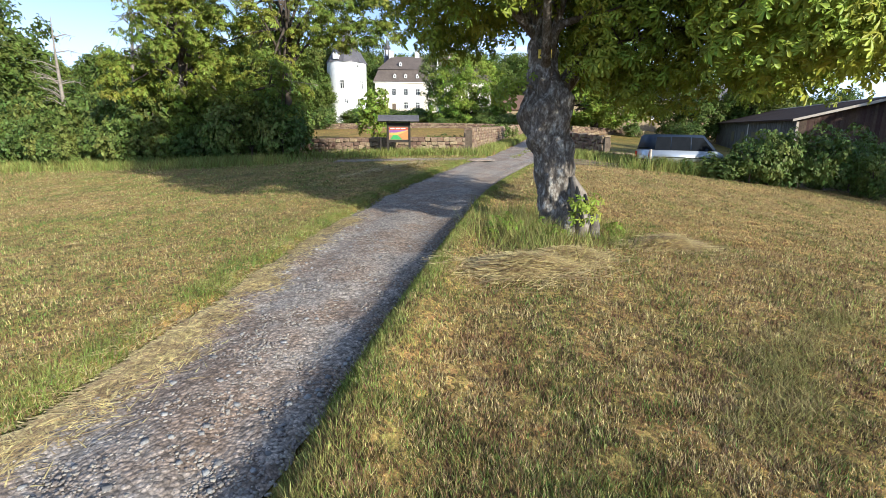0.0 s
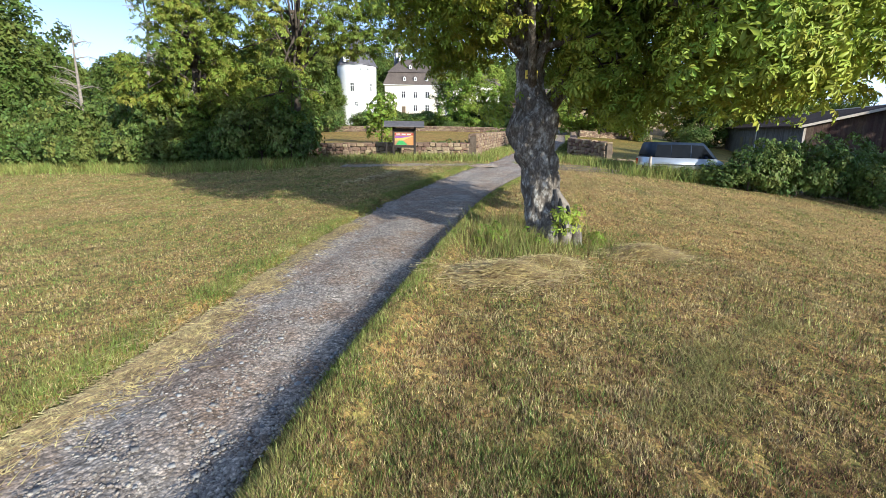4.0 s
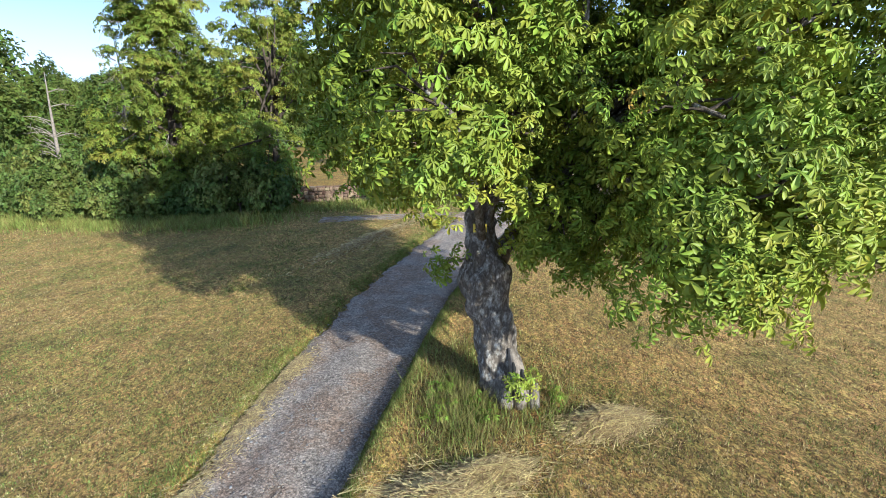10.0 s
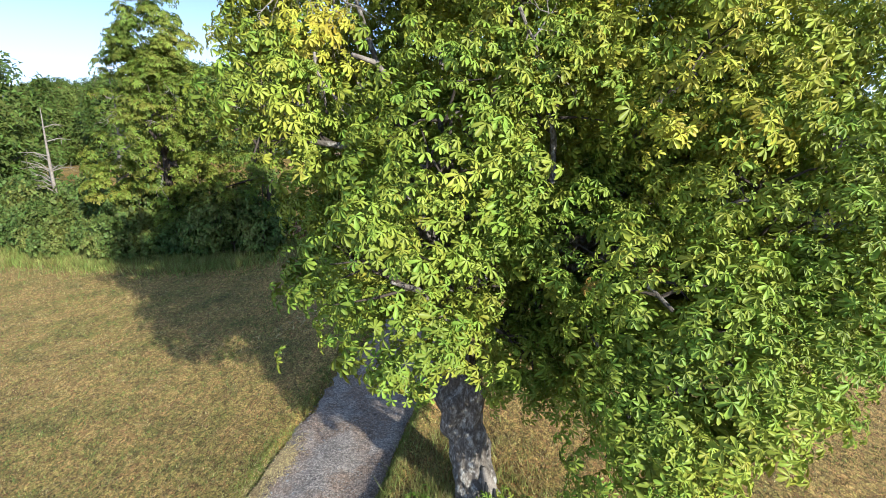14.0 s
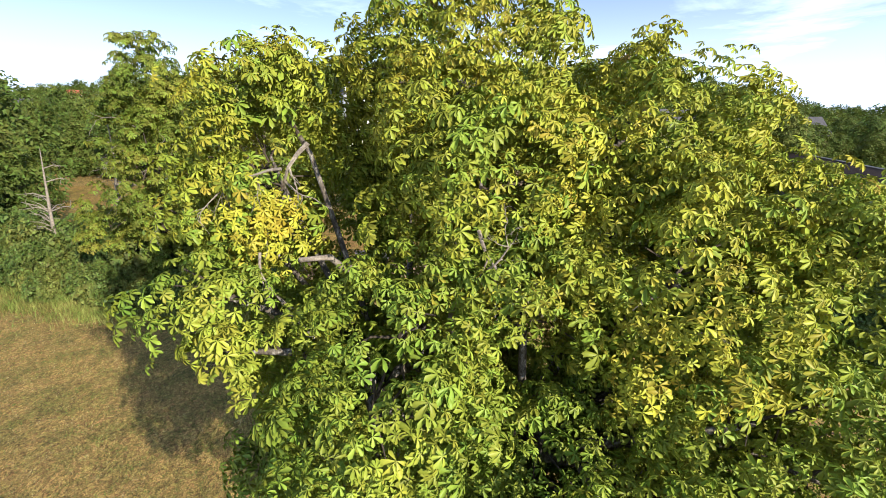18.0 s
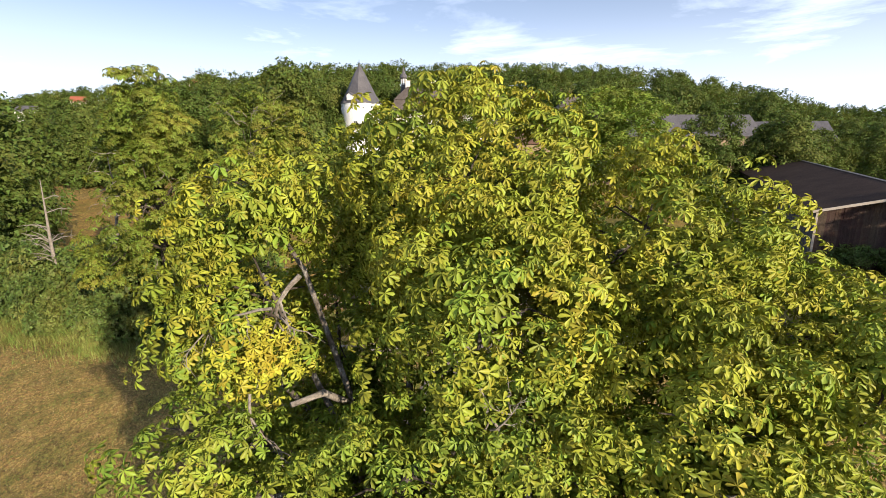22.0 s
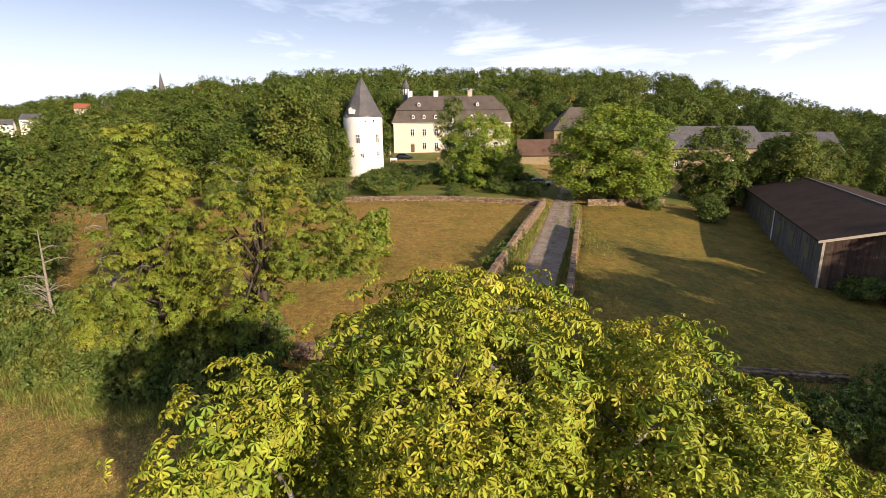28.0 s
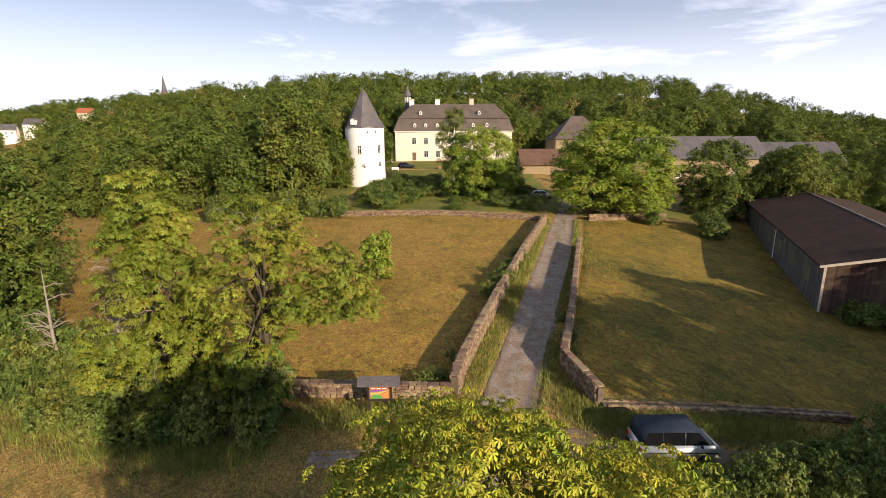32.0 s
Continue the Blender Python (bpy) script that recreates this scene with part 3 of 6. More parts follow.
def rosette(rr, leaves=6, size=0.17, count=5):
    """A shoot's end: palm leaves on stalks round it, the outer ones hanging like an umbrella."""
    pieces = []
    for k in range(leaves):
        lv, lf = palm_leaf(rr, size * rr.uniform(0.7, 1.12), count)
        az = 2 * math.pi * (k + rr.uniform(-0.3, 0.3)) / leaves
        el = rr.uniform(-0.15, 0.75)
        stalk = size * rr.uniform(0.55, 1.15)
        m = Matrix.Rotation(az, 3, "Z") @ Matrix.Rotation(radians(rr.uniform(0, 42)), 3, "Y") @ Matrix.Rotation(radians(rr.uniform(-22, 22)), 3, "X")
        o = np.array((math.cos(az) * math.cos(el), math.sin(az) * math.cos(el), math.sin(el))) * stalk
        pieces.append((lv @ np.array(m).T + o, lf))
    return join(pieces)


def turf_sprig(rr, leaves=7):
    """A flat spray of leaves that lies on the outside of a crown, for trees far off."""
    v, f = [], []
    for k in range(leaves):
        a, q = rr.uniform(0, 6.28), rr.uniform(0.1, 0.85)
        o = Vector((q * math.cos(a), q * math.sin(a), rr.uniform(-.22, .3)))
        b = rr.uniform(0, 6.28)
        L, w = rr.uniform(.5, .95), rr.uniform(.26, .4)
        tl, rl = rr.uniform(-.55, .35), rr.uniform(-.5, .5)
        u = Vector((math.cos(b), math.sin(b), tl)) * L
        s = Vector((-math.sin(b), math.cos(b), rl)) * L * w
        n = len(v)
        v += [tuple(o - u * .5), tuple(o + s), tuple(o + u * .5), tuple(o - s)]
        f.append((n, n + 3, n + 2, n + 1))
    return np.array(v), np.array(f)


def tri_spray(rr, leaves=12):
    """A loose spray of small three-cornered leaf tips, for the crowns of the wood."""
    v, f = [], []
    for k in range(leaves):
        a, q = rr.uniform(0, 6.28), rr.uniform(0.05, 1.0) ** 0.7
        o = Vector((q * math.cos(a), q * math.sin(a), rr.uniform(-.35, .35)))
        b = rr.uniform(0, 6.28)
        L, w = rr.uniform(.38, .66), rr.uniform(.24, .36)
        u = Vector((math.cos(b), math.sin(b), rr.uniform(-.7, .3))) * L
        s = Vector((-math.sin(b), math.cos(b), rr.uniform(-.5, .5))) * L * w
        n = len(v)
        v += [tuple(o - u * .3 - s), tuple(o - u * .3 + s), tuple(o + u * .7)]
        f.append((n, n + 2, n + 1))
    return np.array(v), np.array(f)


ROS = [rosette(random.Random(11 + i), 5) for i in range(8)]
ROS_FAR = [rosette(random.Random(61 + i), 5, 0.19) for i in range(6)]
TRI = [tri_spray(random.Random(531 + i)) for i in range(6)]
TRI_HILL = [tri_spray(random.Random(631 + i), 9) for i in range(6)]
SPR = [turf_sprig(random.Random(31 + i), 8) for i in range(5)]


def foliage(rg, templates, lobes, n, size, up=0.35, clumps=0, clump_r=0.4, inner=0.72, flat=0.8, lift=0.25):
    p, d = shell(rg, lobes, clumps or n, up, inner)
    if clumps:
        pick = rg.integers(0, len(p), n)
        e = rg.normal(size=(n, 3))
        e /= np.linalg.norm(e, axis=1, keepdims=True)
        e[:, 2] = np.abs(e[:, 2]) * flat - 0.15
        p = p[pick] + e * clump_r * rg.uniform(0.5, 1.1, (n, 1))
        d = d[pick] * 0.5 + e
    d[:, 2] += lift
    pieces = []
    which = rg.integers(0, len(templates), len(p))
    for k, (tv, tf) in enumerate(templates):
        m = which == k
        if m.any():
            pieces.append(scatter(tv, tf, p[m], d[m], rg.uniform(0, 6.28, m.sum()), size * rg.uniform(0.75, 1.25, m.sum())))
    return join(pieces)


# the old chestnut beside the lane
CROWN = [(2.75, 9.7, 9.95, 2.1, 1.9, 1.45), (1.9, 9.9, 9.4, 1.3, 1.3, 1.25), (5.6, 9.6, 9.12, 1.8, 1.8, 1.45), (7.2, 9.3, 7.3, 1.3, 1.6, 1.7), (7.7, 9.0, 7.8, 1.2, 1.4, 1.0), (6.9, 6.7, 5.0, 1.4, 1.3, 2.0),
         (4.5, 5.5, 3.6, 1.1, 0.9, 1.35), (3.3, 7.4, 6.9, 1.2, 1.0, 1.4), (1.7, 6.4, 5.9, 1.2, 0.9, 1.15), (1.25, 5.95, 4.9, 1.0, 0.95, 1.25), (0.0, 8.7, 8.7, 1.05, 1.2, 1.5), (-0.1, 8.8, 9.85, 0.8, 0.75, 0.65), (-0.3, 7.4, 7.1, 0.85, 0.75, 0.6), (-0.05, 7.1, 6.5, 0.5, 0.5, 0.45), (-0.5, 8.5, 8.3, 0.75, 0.9, 0.9),
         (2.9, 7.8, 8.5, 1.4, 1.2, 1.6), (5.2, 7.2, 7.3, 1.5, 1.3, 1.6), (3.0, 12.4, 8.2, 2.5, 1.8, 2.0),
         (6.0, 12.2, 7.0, 2.2, 1.8, 2.0), (0.5, 10.8, 7.1, 1.2, 1.6, 1.7), (4.2, 9.2, 3.8, 1.7, 1.4, 1.3), (0.7, 8.3, 6.1, 0.9, 1.2, 1.1)]
LOW = [(2.4, 9.6, 5.2, 1.7, 1.3, 1.4), (5.7, 7.9, 5.6, 1.5, 1.2, 1.6), (3.7, 7.3, 4.9, 1.2, 1.0, 1.1), (6.7, 9.2, 4.6, 1.5, 1.5, 1.5), (4.4, 11.0, 5.2, 2.0, 1.5, 1.6),
       (0.9, 9.6, 5.6, 1.3, 1.3, 1.3), (7.7, 7.6, 6.6, 1.2, 1.3, 1.9), (1.9, 7.0, 6.7, 1.1, 0.9, 1.3)]
LOW += [(3.9, 8.3, 3.4, 1.3, 1.0, 1.0), (5.5, 8.4, 3.5, 1.3, 1.1, 1.1), (6.9, 8.1, 3.8, 1.2, 1.1, 1.3), (0.7, 10.1, 4.5, 1.4, 1.3, 1.2), (4.4, 5.7, 4.6, 1.1, 0.9, 1.2), (5.3, 5.9, 3.8, 0.9, 0.9, 1.2), (4.0, 5.5, 3.2, 0.9, 0.8, 1.0), (6.7, 6.7, 4.0, 1.2, 1.1, 1.5), (6.0, 6.7, 5.8, 1.3, 1.1, 1.4)]
LOW += [(5.0, 6.6, 3.3, 1.0, 0.9, 1.0), (6.0, 7.3, 3.2, 1.0, 0.9, 1.0), (2.95, 7.55, 3.4, 0.75, 0.55, 0.95), (3.55, 7.7, 2.95, 0.75, 0.6, 0.85), (4.4, 8.6, 2.9, 0.9, 0.8, 0.8), (0.55, 8.1, 4.5, 1.0, 0.9, 0.95), (1.4, 8.5, 4.2, 0.9, 0.7, 0.8), (0.1, 9.3, 5.2, 0.9, 1.0, 0.9)]
LOW += [(2.7, 7.1, 4.4, 1.2, 0.7, 1.1), (1.2, 9.3, 4.3, 0.9, 0.9, 0.9)]
CROWN += LOW
chestnut = thing("chestnut_tree", pose(0, 0, 0), "old horse chestnut with hollow leaning trunk and broad yellow-green crown", "tree")


def noisy_trunk(path, radii, n, rr, amp):
    bm = tube(path, radii, n, wobble=0.0)
    bm.normal_update()
    for v in bm.verts:
        q = Vector((v.co.x * 2.6, v.co.y * 2.6, v.co.z * 1.2))
        k = noise.noise(q) * 0.12 + noise.noise(q * 2.7) * 0.08 - abs(noise.noise(Vector((v.co.x * 9, v.co.y * 9, v.co.z * 2.6)))) * 0.09 + max(0, noise.noise(q * 1.7 + Vector((4, 2, 7))) - .25) * 0.22
        v.co += v.normal * k * (amp / 0.22)
    return bm


rr = random.Random(4)
tp = [(2.60, 7.95, -0.2), (2.56, 7.97, 0.1), (2.50, 8.0, 0.5), (2.42, 8.03, 0.9), (2.33, 8.1, 1.3), (2.24, 8.15, 1.7), (2.19, 8.2, 2.1), (2.17, 8.3, 2.6), (2.10, 8.35, 3.2), (2.12, 8.5, 4.2), (2.3, 8.7, 5.4)]
tr = [0.47, 0.40, 0.35, 0.33, 0.34, 0.40, 0.42, 0.28, 0.2, 0.18, 0.15]
fine_p, fine_r = [], []
for i in range(len(tp) - 1):
    for k in range(10):
        fine_p.append(Vector(tp[i]).lerp(Vector(tp[i + 1]), k / 10))
        fine_r.append(tr[i] + (tr[i + 1] - tr[i]) * k / 10)
trunk_bm = noisy_trunk(fine_p, fine_r, 64, rr, 0.22)
part("trunk", trunk_bm, M_BARK, chestnut, "leaning lichen-grey trunk", True)
part("limb", tube([(2.22, 8.35, 2.05), (2.6, 8.6, 2.6), (3.15, 8.7, 3.3), (3.8, 8.6, 4.6), (4.4, 8.8, 6)], [0.19, 0.16, 0.14, 0.12, 0.08], 12, wobble=0.08, rnd=rr), M_BARK, chestnut, "", True)
for L in CROWN:
    e = Vector(L[:3])
    s = Vector(tp[rr.choice((7, 8, 9, 10))]) if e.x < 3 or e.z > 8 else Vector((3.5, 8.5, 3.9))
    mid = s.lerp(e, 0.5) + Vector((rr.uniform(-.3, .3), rr.uniform(-.3, .3), rr.uniform(0.1, 0.6)))
    m1, m2 = s.lerp(mid, 0.55) + Vector((0, 0, 0.1)), mid.lerp(e, 0.6) + Vector((rr.uniform(-.2, .2), rr.uniform(-.2, .2), 0.15))
    r0 = 0.08 if e.z > 8 else 0.11 if e.z > 5.5 else 0.09
    part("limb", tube([s, m1, mid, m2, e], [r0, r0 * .8, r0 * .6, r0 * .42, r0 * .25], 9, wobble=0.12, rnd=rr), M_BARK, chestnut, "", True)
    for k in range(5):
        d = Vector((rr.gauss(0, 1), rr.gauss(0, 1), rr.gauss(0.1, 0.7))).normalized()
        q = e + Vector((d.x * L[3], d.y * L[4], d.z * L[5])) * 0.72
        a = m2.lerp(e, rr.random())
        h = a.lerp(q, 0.5) + Vector((rr.uniform(-.15, .15), rr.uniform(-.15, .15), rr.uniform(0, .25)))
        part("twig", tube([a, h, q], [0.024, 0.016, 0.007], 5), M_BARK2, chestnut)
# bare grey twigs in the crown
def gnarled(o, way, length, r, depth, bm):
    """A crooked bare branch that forks into curled twigs."""
    pts, p, d = [o.copy()], o.copy(), way.normalized()
    steps = 6
    for k in range(steps):
        d = (d + Vector((rr.uniform(-.55, .55), rr.uniform(-.55, .55), rr.uniform(-.5, .35)))).normalized()
        p = p + d * length / steps
        pts.append(p.copy())
        if depth and k > 0:
            gnarled(p, d + Vector((rr.uniform(-1, 1), rr.uniform(-1, .6), rr.uniform(-1, .5))), length * rr.uniform(.3, .55), r * .5, depth - 1, bm)
    tube(pts, [r * (1 - .8 * k / steps) for k in range(steps + 1)], 6, bm=bm)


for o, way, length, r in (((0.75, 7.9, 8.9), (-.55, -.5, -.55), 1.15, .034), ((0.5, 7.6, 8.6), (-.9, -.4, .05), .9, .02), ((0.2, 7.5, 7.6), (-.3, -.3, -.9), .8, .02), ((2.8, 6.9, 8.0), (-.1, -.4, -.8), .9, .024), ((2.9, 6.8, 7.6), (.8, -.3, .3), .6, .014), ((5.9, 7.4, 5.8), (.1, -.5, -.6), .7, .018), ((5.2, 6.7, 6.9), (.2, -.4, .3), .6, .014)):
    bm = bmesh.new()
    gnarled(Vector(o), Vector(way), length, r, 2, bm)
    part("dead_branch", bm, M_DEADWOOD, chestnut, "bare pale dead branch")
for a, b, c, r in (((1.3, 8.2, 7.0), (1.0, 7.7, 7.5), (0.72, 7.35, 7.55), .05), ((2.5, 7.4, 6.6), (2.55, 7.0, 7.2), (2.7, 6.8, 7.7), .045)):
    part("dead_limb", tube([a, b, c], [r, r * .9, r * .6], 9, wobble=.15, rnd=rr), M_DEADWOOD, chestnut, "pale barkless limb", True)
LOW_FRONT = (1.7, 6.4, 3.95, 0.8, 0.6, 0.75)
CROWN = [(L[0], L[1], L[2] - (0.1 if L[2] > 7 else 0), L[3] * .93, L[4] * .93, L[5] * .93) for L in CROWN + [LOW_FRONT]]
# openings between the boughs, where one sees into the shade
GAPS = [(0.95, 8.2, 9.0, 0.5, 1.1, 1.0), (0.9, 7.3, 7.7, 0.6, 0.8, 0.55), (3.4, 6.2, 5.3, 0.35, 0.7, 0.5), (2.8, 8.95, 10.1, 1.6, 0.3, 0.7), (4.45, 8.5, 9.9, 0.3, 1.3, 0.9), (3.0, 6.6, 4.0, 0.55, 0.9, 0.75), (1.95, 7.0, 3.4, 0.6, 1.0, 0.7), (3.5, 6.5, 6.2, 0.6, 0.6, 0.9), (4.6, 7.2, 8.3, 0.3, 0.8, 0.9)]
rg = np.random.default_rng(21)


def chestnut_leaves(lobes, n, size, inner=0.7):
    """Rosettes in small tiers on the boughs, left out in the gaps."""
    p, d = shell(rg, lobes, n // 3, 0.25, inner)
    pick = rg.integers(0, len(p), n)
    e = rg.normal(size=(n, 3)) * np.array([0.2, 0.2, 0.1])
    p, d = p[pick] + e, d[pick] * 0.85 + e * 0.9 + np.array([0, 0, 0.4])
    d[:, 2] = np.maximum(d[:, 2], 0.45)
    free = np.ones(len(p), bool)
    for G in GAPS:
        free &= (((p - np.array(G[:3])) / np.array(G[3:])) ** 2).sum(1) > 1
    p, d = p[free], d[free]
    which = rg.integers(0, len(ROS), len(p))
    return join([scatter(*ROS[k], p[which == k], d[which == k], rg.uniform(0, 6.28, (which == k).sum()), size * rg.uniform(0.75, 1.2, (which == k).sum())) for k in range(len(ROS))])


# lobes from 7.2 m up take a paler, yellower leaf colour
for zone, cnt, m, lb in (([L for L in CROWN if L[2] >= 7.2], 6200, M_LEAFTOP, "paler, yellower palm-shaped leaves of the upper crown"), ([L for L in CROWN if L[2] < 7.2], 8400, M_LEAF, "fresh green palm-shaped leaves of the lower crown")):
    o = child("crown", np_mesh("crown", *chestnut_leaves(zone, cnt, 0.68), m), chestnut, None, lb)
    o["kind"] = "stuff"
shade = child("inner_crown", np_mesh("inner_crown", *chestnut_leaves([L for L in CROWN if L[2] > 3.2], 3600, 0.9, 0.2), M_LEAF), chestnut, None, "shaded green leaves inside the crown")
shade["kind"] = "stuff"
wither = child("withered_leaves", np_mesh("withered_leaves", *chestnut_leaves([L for L in CROWN if L[2] > 4.5 and L[0] > 2.5], 54, 0.55), M_BROWNLEAF), chestnut, None, "withered orange-brown leaves among the green")
wither["kind"] = "stuff"
LEAVES = [np_mesh("leaf", *palm_leaf(random.Random(90 + i), 0.115, 7), M_LEAF_O) for i in range(4)]
sp, sd = shell(rg, [L for L in CROWN if L[1] < 7.5 and L[2] < 7.2], 900, 0.4, 0.98)
front = np.where(sp[:, 1] < 7.2)[0][:290]
for i in front:
    z = Vector(sd[i]) + Vector((0, -0.3, 0.2))
    child("leaf", LEAVES[i % 4], chestnut, Matrix.Translation(Vector(sp[i]) * 1.0) @ z.to_track_quat("Z", "X").to_matrix().to_4x4() @ pose(0, 0, 0, 0, 25, rr.uniform(0, 360)))
# the hollow at the foot: bare wood, a stub and a sprout
bm = tube([(2.72, 7.62, -0.05), (2.74, 7.58, 0.35), (2.66, 7.62, 0.75), (2.56, 7.72, 1.05)], [0.12, 0.14, 0.11, 0.04], 10, wobble=0.25, rnd=rr)
part("exposed_wood", bm, M_DEADWOOD, chestnut, "bare pale wood where the bark has broken away", True)
part("stub", tube([(2.96, 7.66, -0.1), (2.97, 7.66, 0.2), (2.95, 7.68, 0.42)], [0.12, 0.1, 0.07], 9, wobble=0.2, rnd=rr), M_BARK, chestnut, "", True)
# solid black lumps: the shade inside the rotten holes is put in as colour
for hx, hz in ((2.66, 0.42), (2.72, 0.68), (2.58, 0.8)):
    bm = tube([(hx, 7.40 + 0.1 * hz, hz - 0.1), (hx + 0.01, 7.42 + 0.1 * hz, hz), (hx, 7.45 + 0.1 * hz, hz + 0.1)], [0.02, 0.04, 0.015], 7)
    part("hollow", bm, M_BLACK, chestnut, "black lump painted as the dark inside of a rotten hollow")
pieces = [scatter(*ROS_FAR[k % 6], np.array([[2.72 + rr.uniform(-.2, .2), 7.42 + rr.uniform(-.1, .1), 0.45 + rr.uniform(-.15, .3)]]), np.array([[0.1, -0.6, 0.6]]), np.array([rr.uniform(0, 6)]), np.array([0.55])) for k in range(11)]
child("sprout", np_mesh("sprout", *join(pieces), M_LEAF), chestnut, None, "fresh yellow-green sprout at the foot")
pieces = [scatter(*ROS[k % 6], np.array([[1.5 + rr.uniform(-.28, .28), 7.95 + rr.uniform(-.1, .1), 2.45 + rr.uniform(-.2, .28)]]), np.array([[-0.5, -0.6, 0.3]]), np.array([rr.uniform(0, 6)]), np.array([0.75])) for k in range(10)]
child("sprout", np_mesh("sprout", *join(pieces), M_LEAF), chestnut)
part("twig", tube([(2.15, 8.2, 2.35), (1.85, 8.05, 2.5), (1.5, 7.95, 2.45)], [.03, .022, .012], 6), M_BARK, chestnut)
# leafy weeds among the long grass at the foot
weeds_low = []
for wx, wy, wn_ in ((1.75, 7.45, 7), (1.45, 7.9, 6), (2.05, 7.15, 5), (3.25, 7.7, 5), (1.3, 7.1, 4)):
    weeds_low += [scatter(*ROS[k % 6], np.array([[wx + rr.uniform(-.22, .22), wy + rr.uniform(-.2, .2), gz(wx, wy) + rr.uniform(.05, .3)]]), np.array([[rr.uniform(-.4, .4), -0.3, 0.8]]), np.array([rr.uniform(0, 6)]), np.array([rr.uniform(.35, .6)])) for k in range(wn_)]
tagged(new("weed_plants", np_mesh("weed_plants", *join(weeds_low), M_LEAFC)), "leafy green weeds growing at the foot of the chestnut", "weeds", kind="stuff")
# the small yellow plate nailed to the trunk
plate = thing("tree_sign", pose(2.08, 8.06, 3.0, 0, 0, -4), "small yellow plate with black writing nailed to the trunk", "sign")
part("plate", box(-0.11, -0.012, -0.07, 0.11, 0.0, 0.07, 0.004), M_YELLOW, plate)
for k, (x0, x1, zz) in enumerate(((-0.055, 0.055, 0.022), (-0.085, 0.085, -0.025))):
    part("text_bar", box(x0, -0.016, zz - 0.012, x1, -0.011, zz + 0.012), M_BLACK, plate)


def make_tree(name, rr, lobes, trunk, r, n, size, leafmat, barkmat, templates=SPR, label="", category="tree", group="", lean=(0, 0), inner=0.7, clumps=0, limbs=5, flat=0.8, lift=0.25, spread=0):
    """A tree at the origin: tapered trunk, limbs to its lobes and a leafy crown."""
    ob = thing(name, pose(0, 0, 0), label, category, group)
    top = Vector((lean[0], lean[1], trunk))
    bm = tube([(0, 0, -0.3), (lean[0] * .2, lean[1] * .2, trunk * 0.25), (lean[0] * .6, lean[1] * .6, trunk * 0.6), top], [r * 1.3, r, r * 0.8, r * 0.4], 9, wobble=0.1, rnd=rr)
    for L in lobes[:max(limbs, 1) * 3]:
        e = Vector(L[:3])
        s = top * rr.uniform(0.45, 0.95)
        h = s.lerp(e, 0.5) + Vector((0, 0, rr.uniform(0, .4)))
        tube([s, h, e], [r * .45, r * .3, r * .08], 6, bm=bm)
    part("trunk", bm, barkmat, ob, "", True)
    g2 = np.random.default_rng(rr.randrange(9999))
    v, f = foliage(g2, templates, lobes, n, size, inner=inner, clumps=clumps, clump_r=spread or min(size * 1.3, 1.0), flat=flat, lift=lift)
    child("crown", np_mesh("crown", v, f, leafmat), ob)
    return ob


def lobe_set(rr, h, w, n, low=0.25, rmin=0.28, rmax=0.42):
    """Lumps of a broad crown of height h and width w, uneven in outline."""
    out = []
    for i in range(n):
        t = low + (0.86 - low) * (i + 0.5) / n
        reach = w * 0.5 * math.sin(math.pi * min(1, (t - low + 0.18) / (1.12 - low))) * 0.72
        a = i * 2.4 + rr.uniform(-.4, .4)
        q = rr.uniform(0.35, 1.0) * reach
        s = w * rr.uniform(rmin, rmax) * 0.62
        out.append((q * math.cos(a), q * math.sin(a), h * t, s, s, s * rr.uniform(0.7, 1.0)))
    out.append((0, 0, h * 0.84, w * 0.2, w * 0.2, h * 0.15))
    return out
rr = random.Random(50)
# trees beside the lane, across the meadow
treeA = make_tree("walnut_tree", rr, lobe_set(rr, 13.0, 8.4, 34, 0.12, 0.17, 0.28), 8, 0.22, 3500, 0.92, M_LEAF2, M_BARK2, ROS_FAR, label="tall leafy tree with drooping yellow-green leaves at the meadow's edge", clumps=800, limbs=8, flat=0.5, lift=0.7, spread=0.42)
treeA.matrix_basis = pose(-12.5, 27.2, gz(-12.5, 27.2)) @ Matrix.Diagonal((1.0, 1.0, 1.06, 1))
lobesB = [L for L in lobe_set(rr, 12.4, 8.6, 30, 0.16, 0.15, 0.24) if L[0] < .6 or L[2] > 5.2] + 2 * [(3.2, 0, 6.3, 1.2, 1.0, .8), (4.3, .2, 6.5, 1.2, 1.0, .8), (4.6, 0, 7.2, 1.3, 1.2, 1.0), (5.2, .2, 6.3, .9, .9, .7), (2.0, -.4, 6.6, 1.2, 1.1, .9), (3.3, .3, 8.5, 1.4, 1.2, 1.0), (3.2, -.5, 6.9, 1.1, 1.0, .9), (1.5, 0, 10.4, 1.5, 1.4, 1.2)]
treeB = make_tree("walnut_tree", rr, lobesB, 8.5, 0.2, 2600, 0.88, M_LEAF2, M_BARK2, ROS_FAR, label="sparse tree with olive-green leaves beside the notice board", clumps=620, limbs=8, lean=(0.4, 0), flat=0.5, lift=0.7, spread=0.42)
treeB.matrix_basis = pose(-7.0, 26.6, gz(-7.0, 26.6))
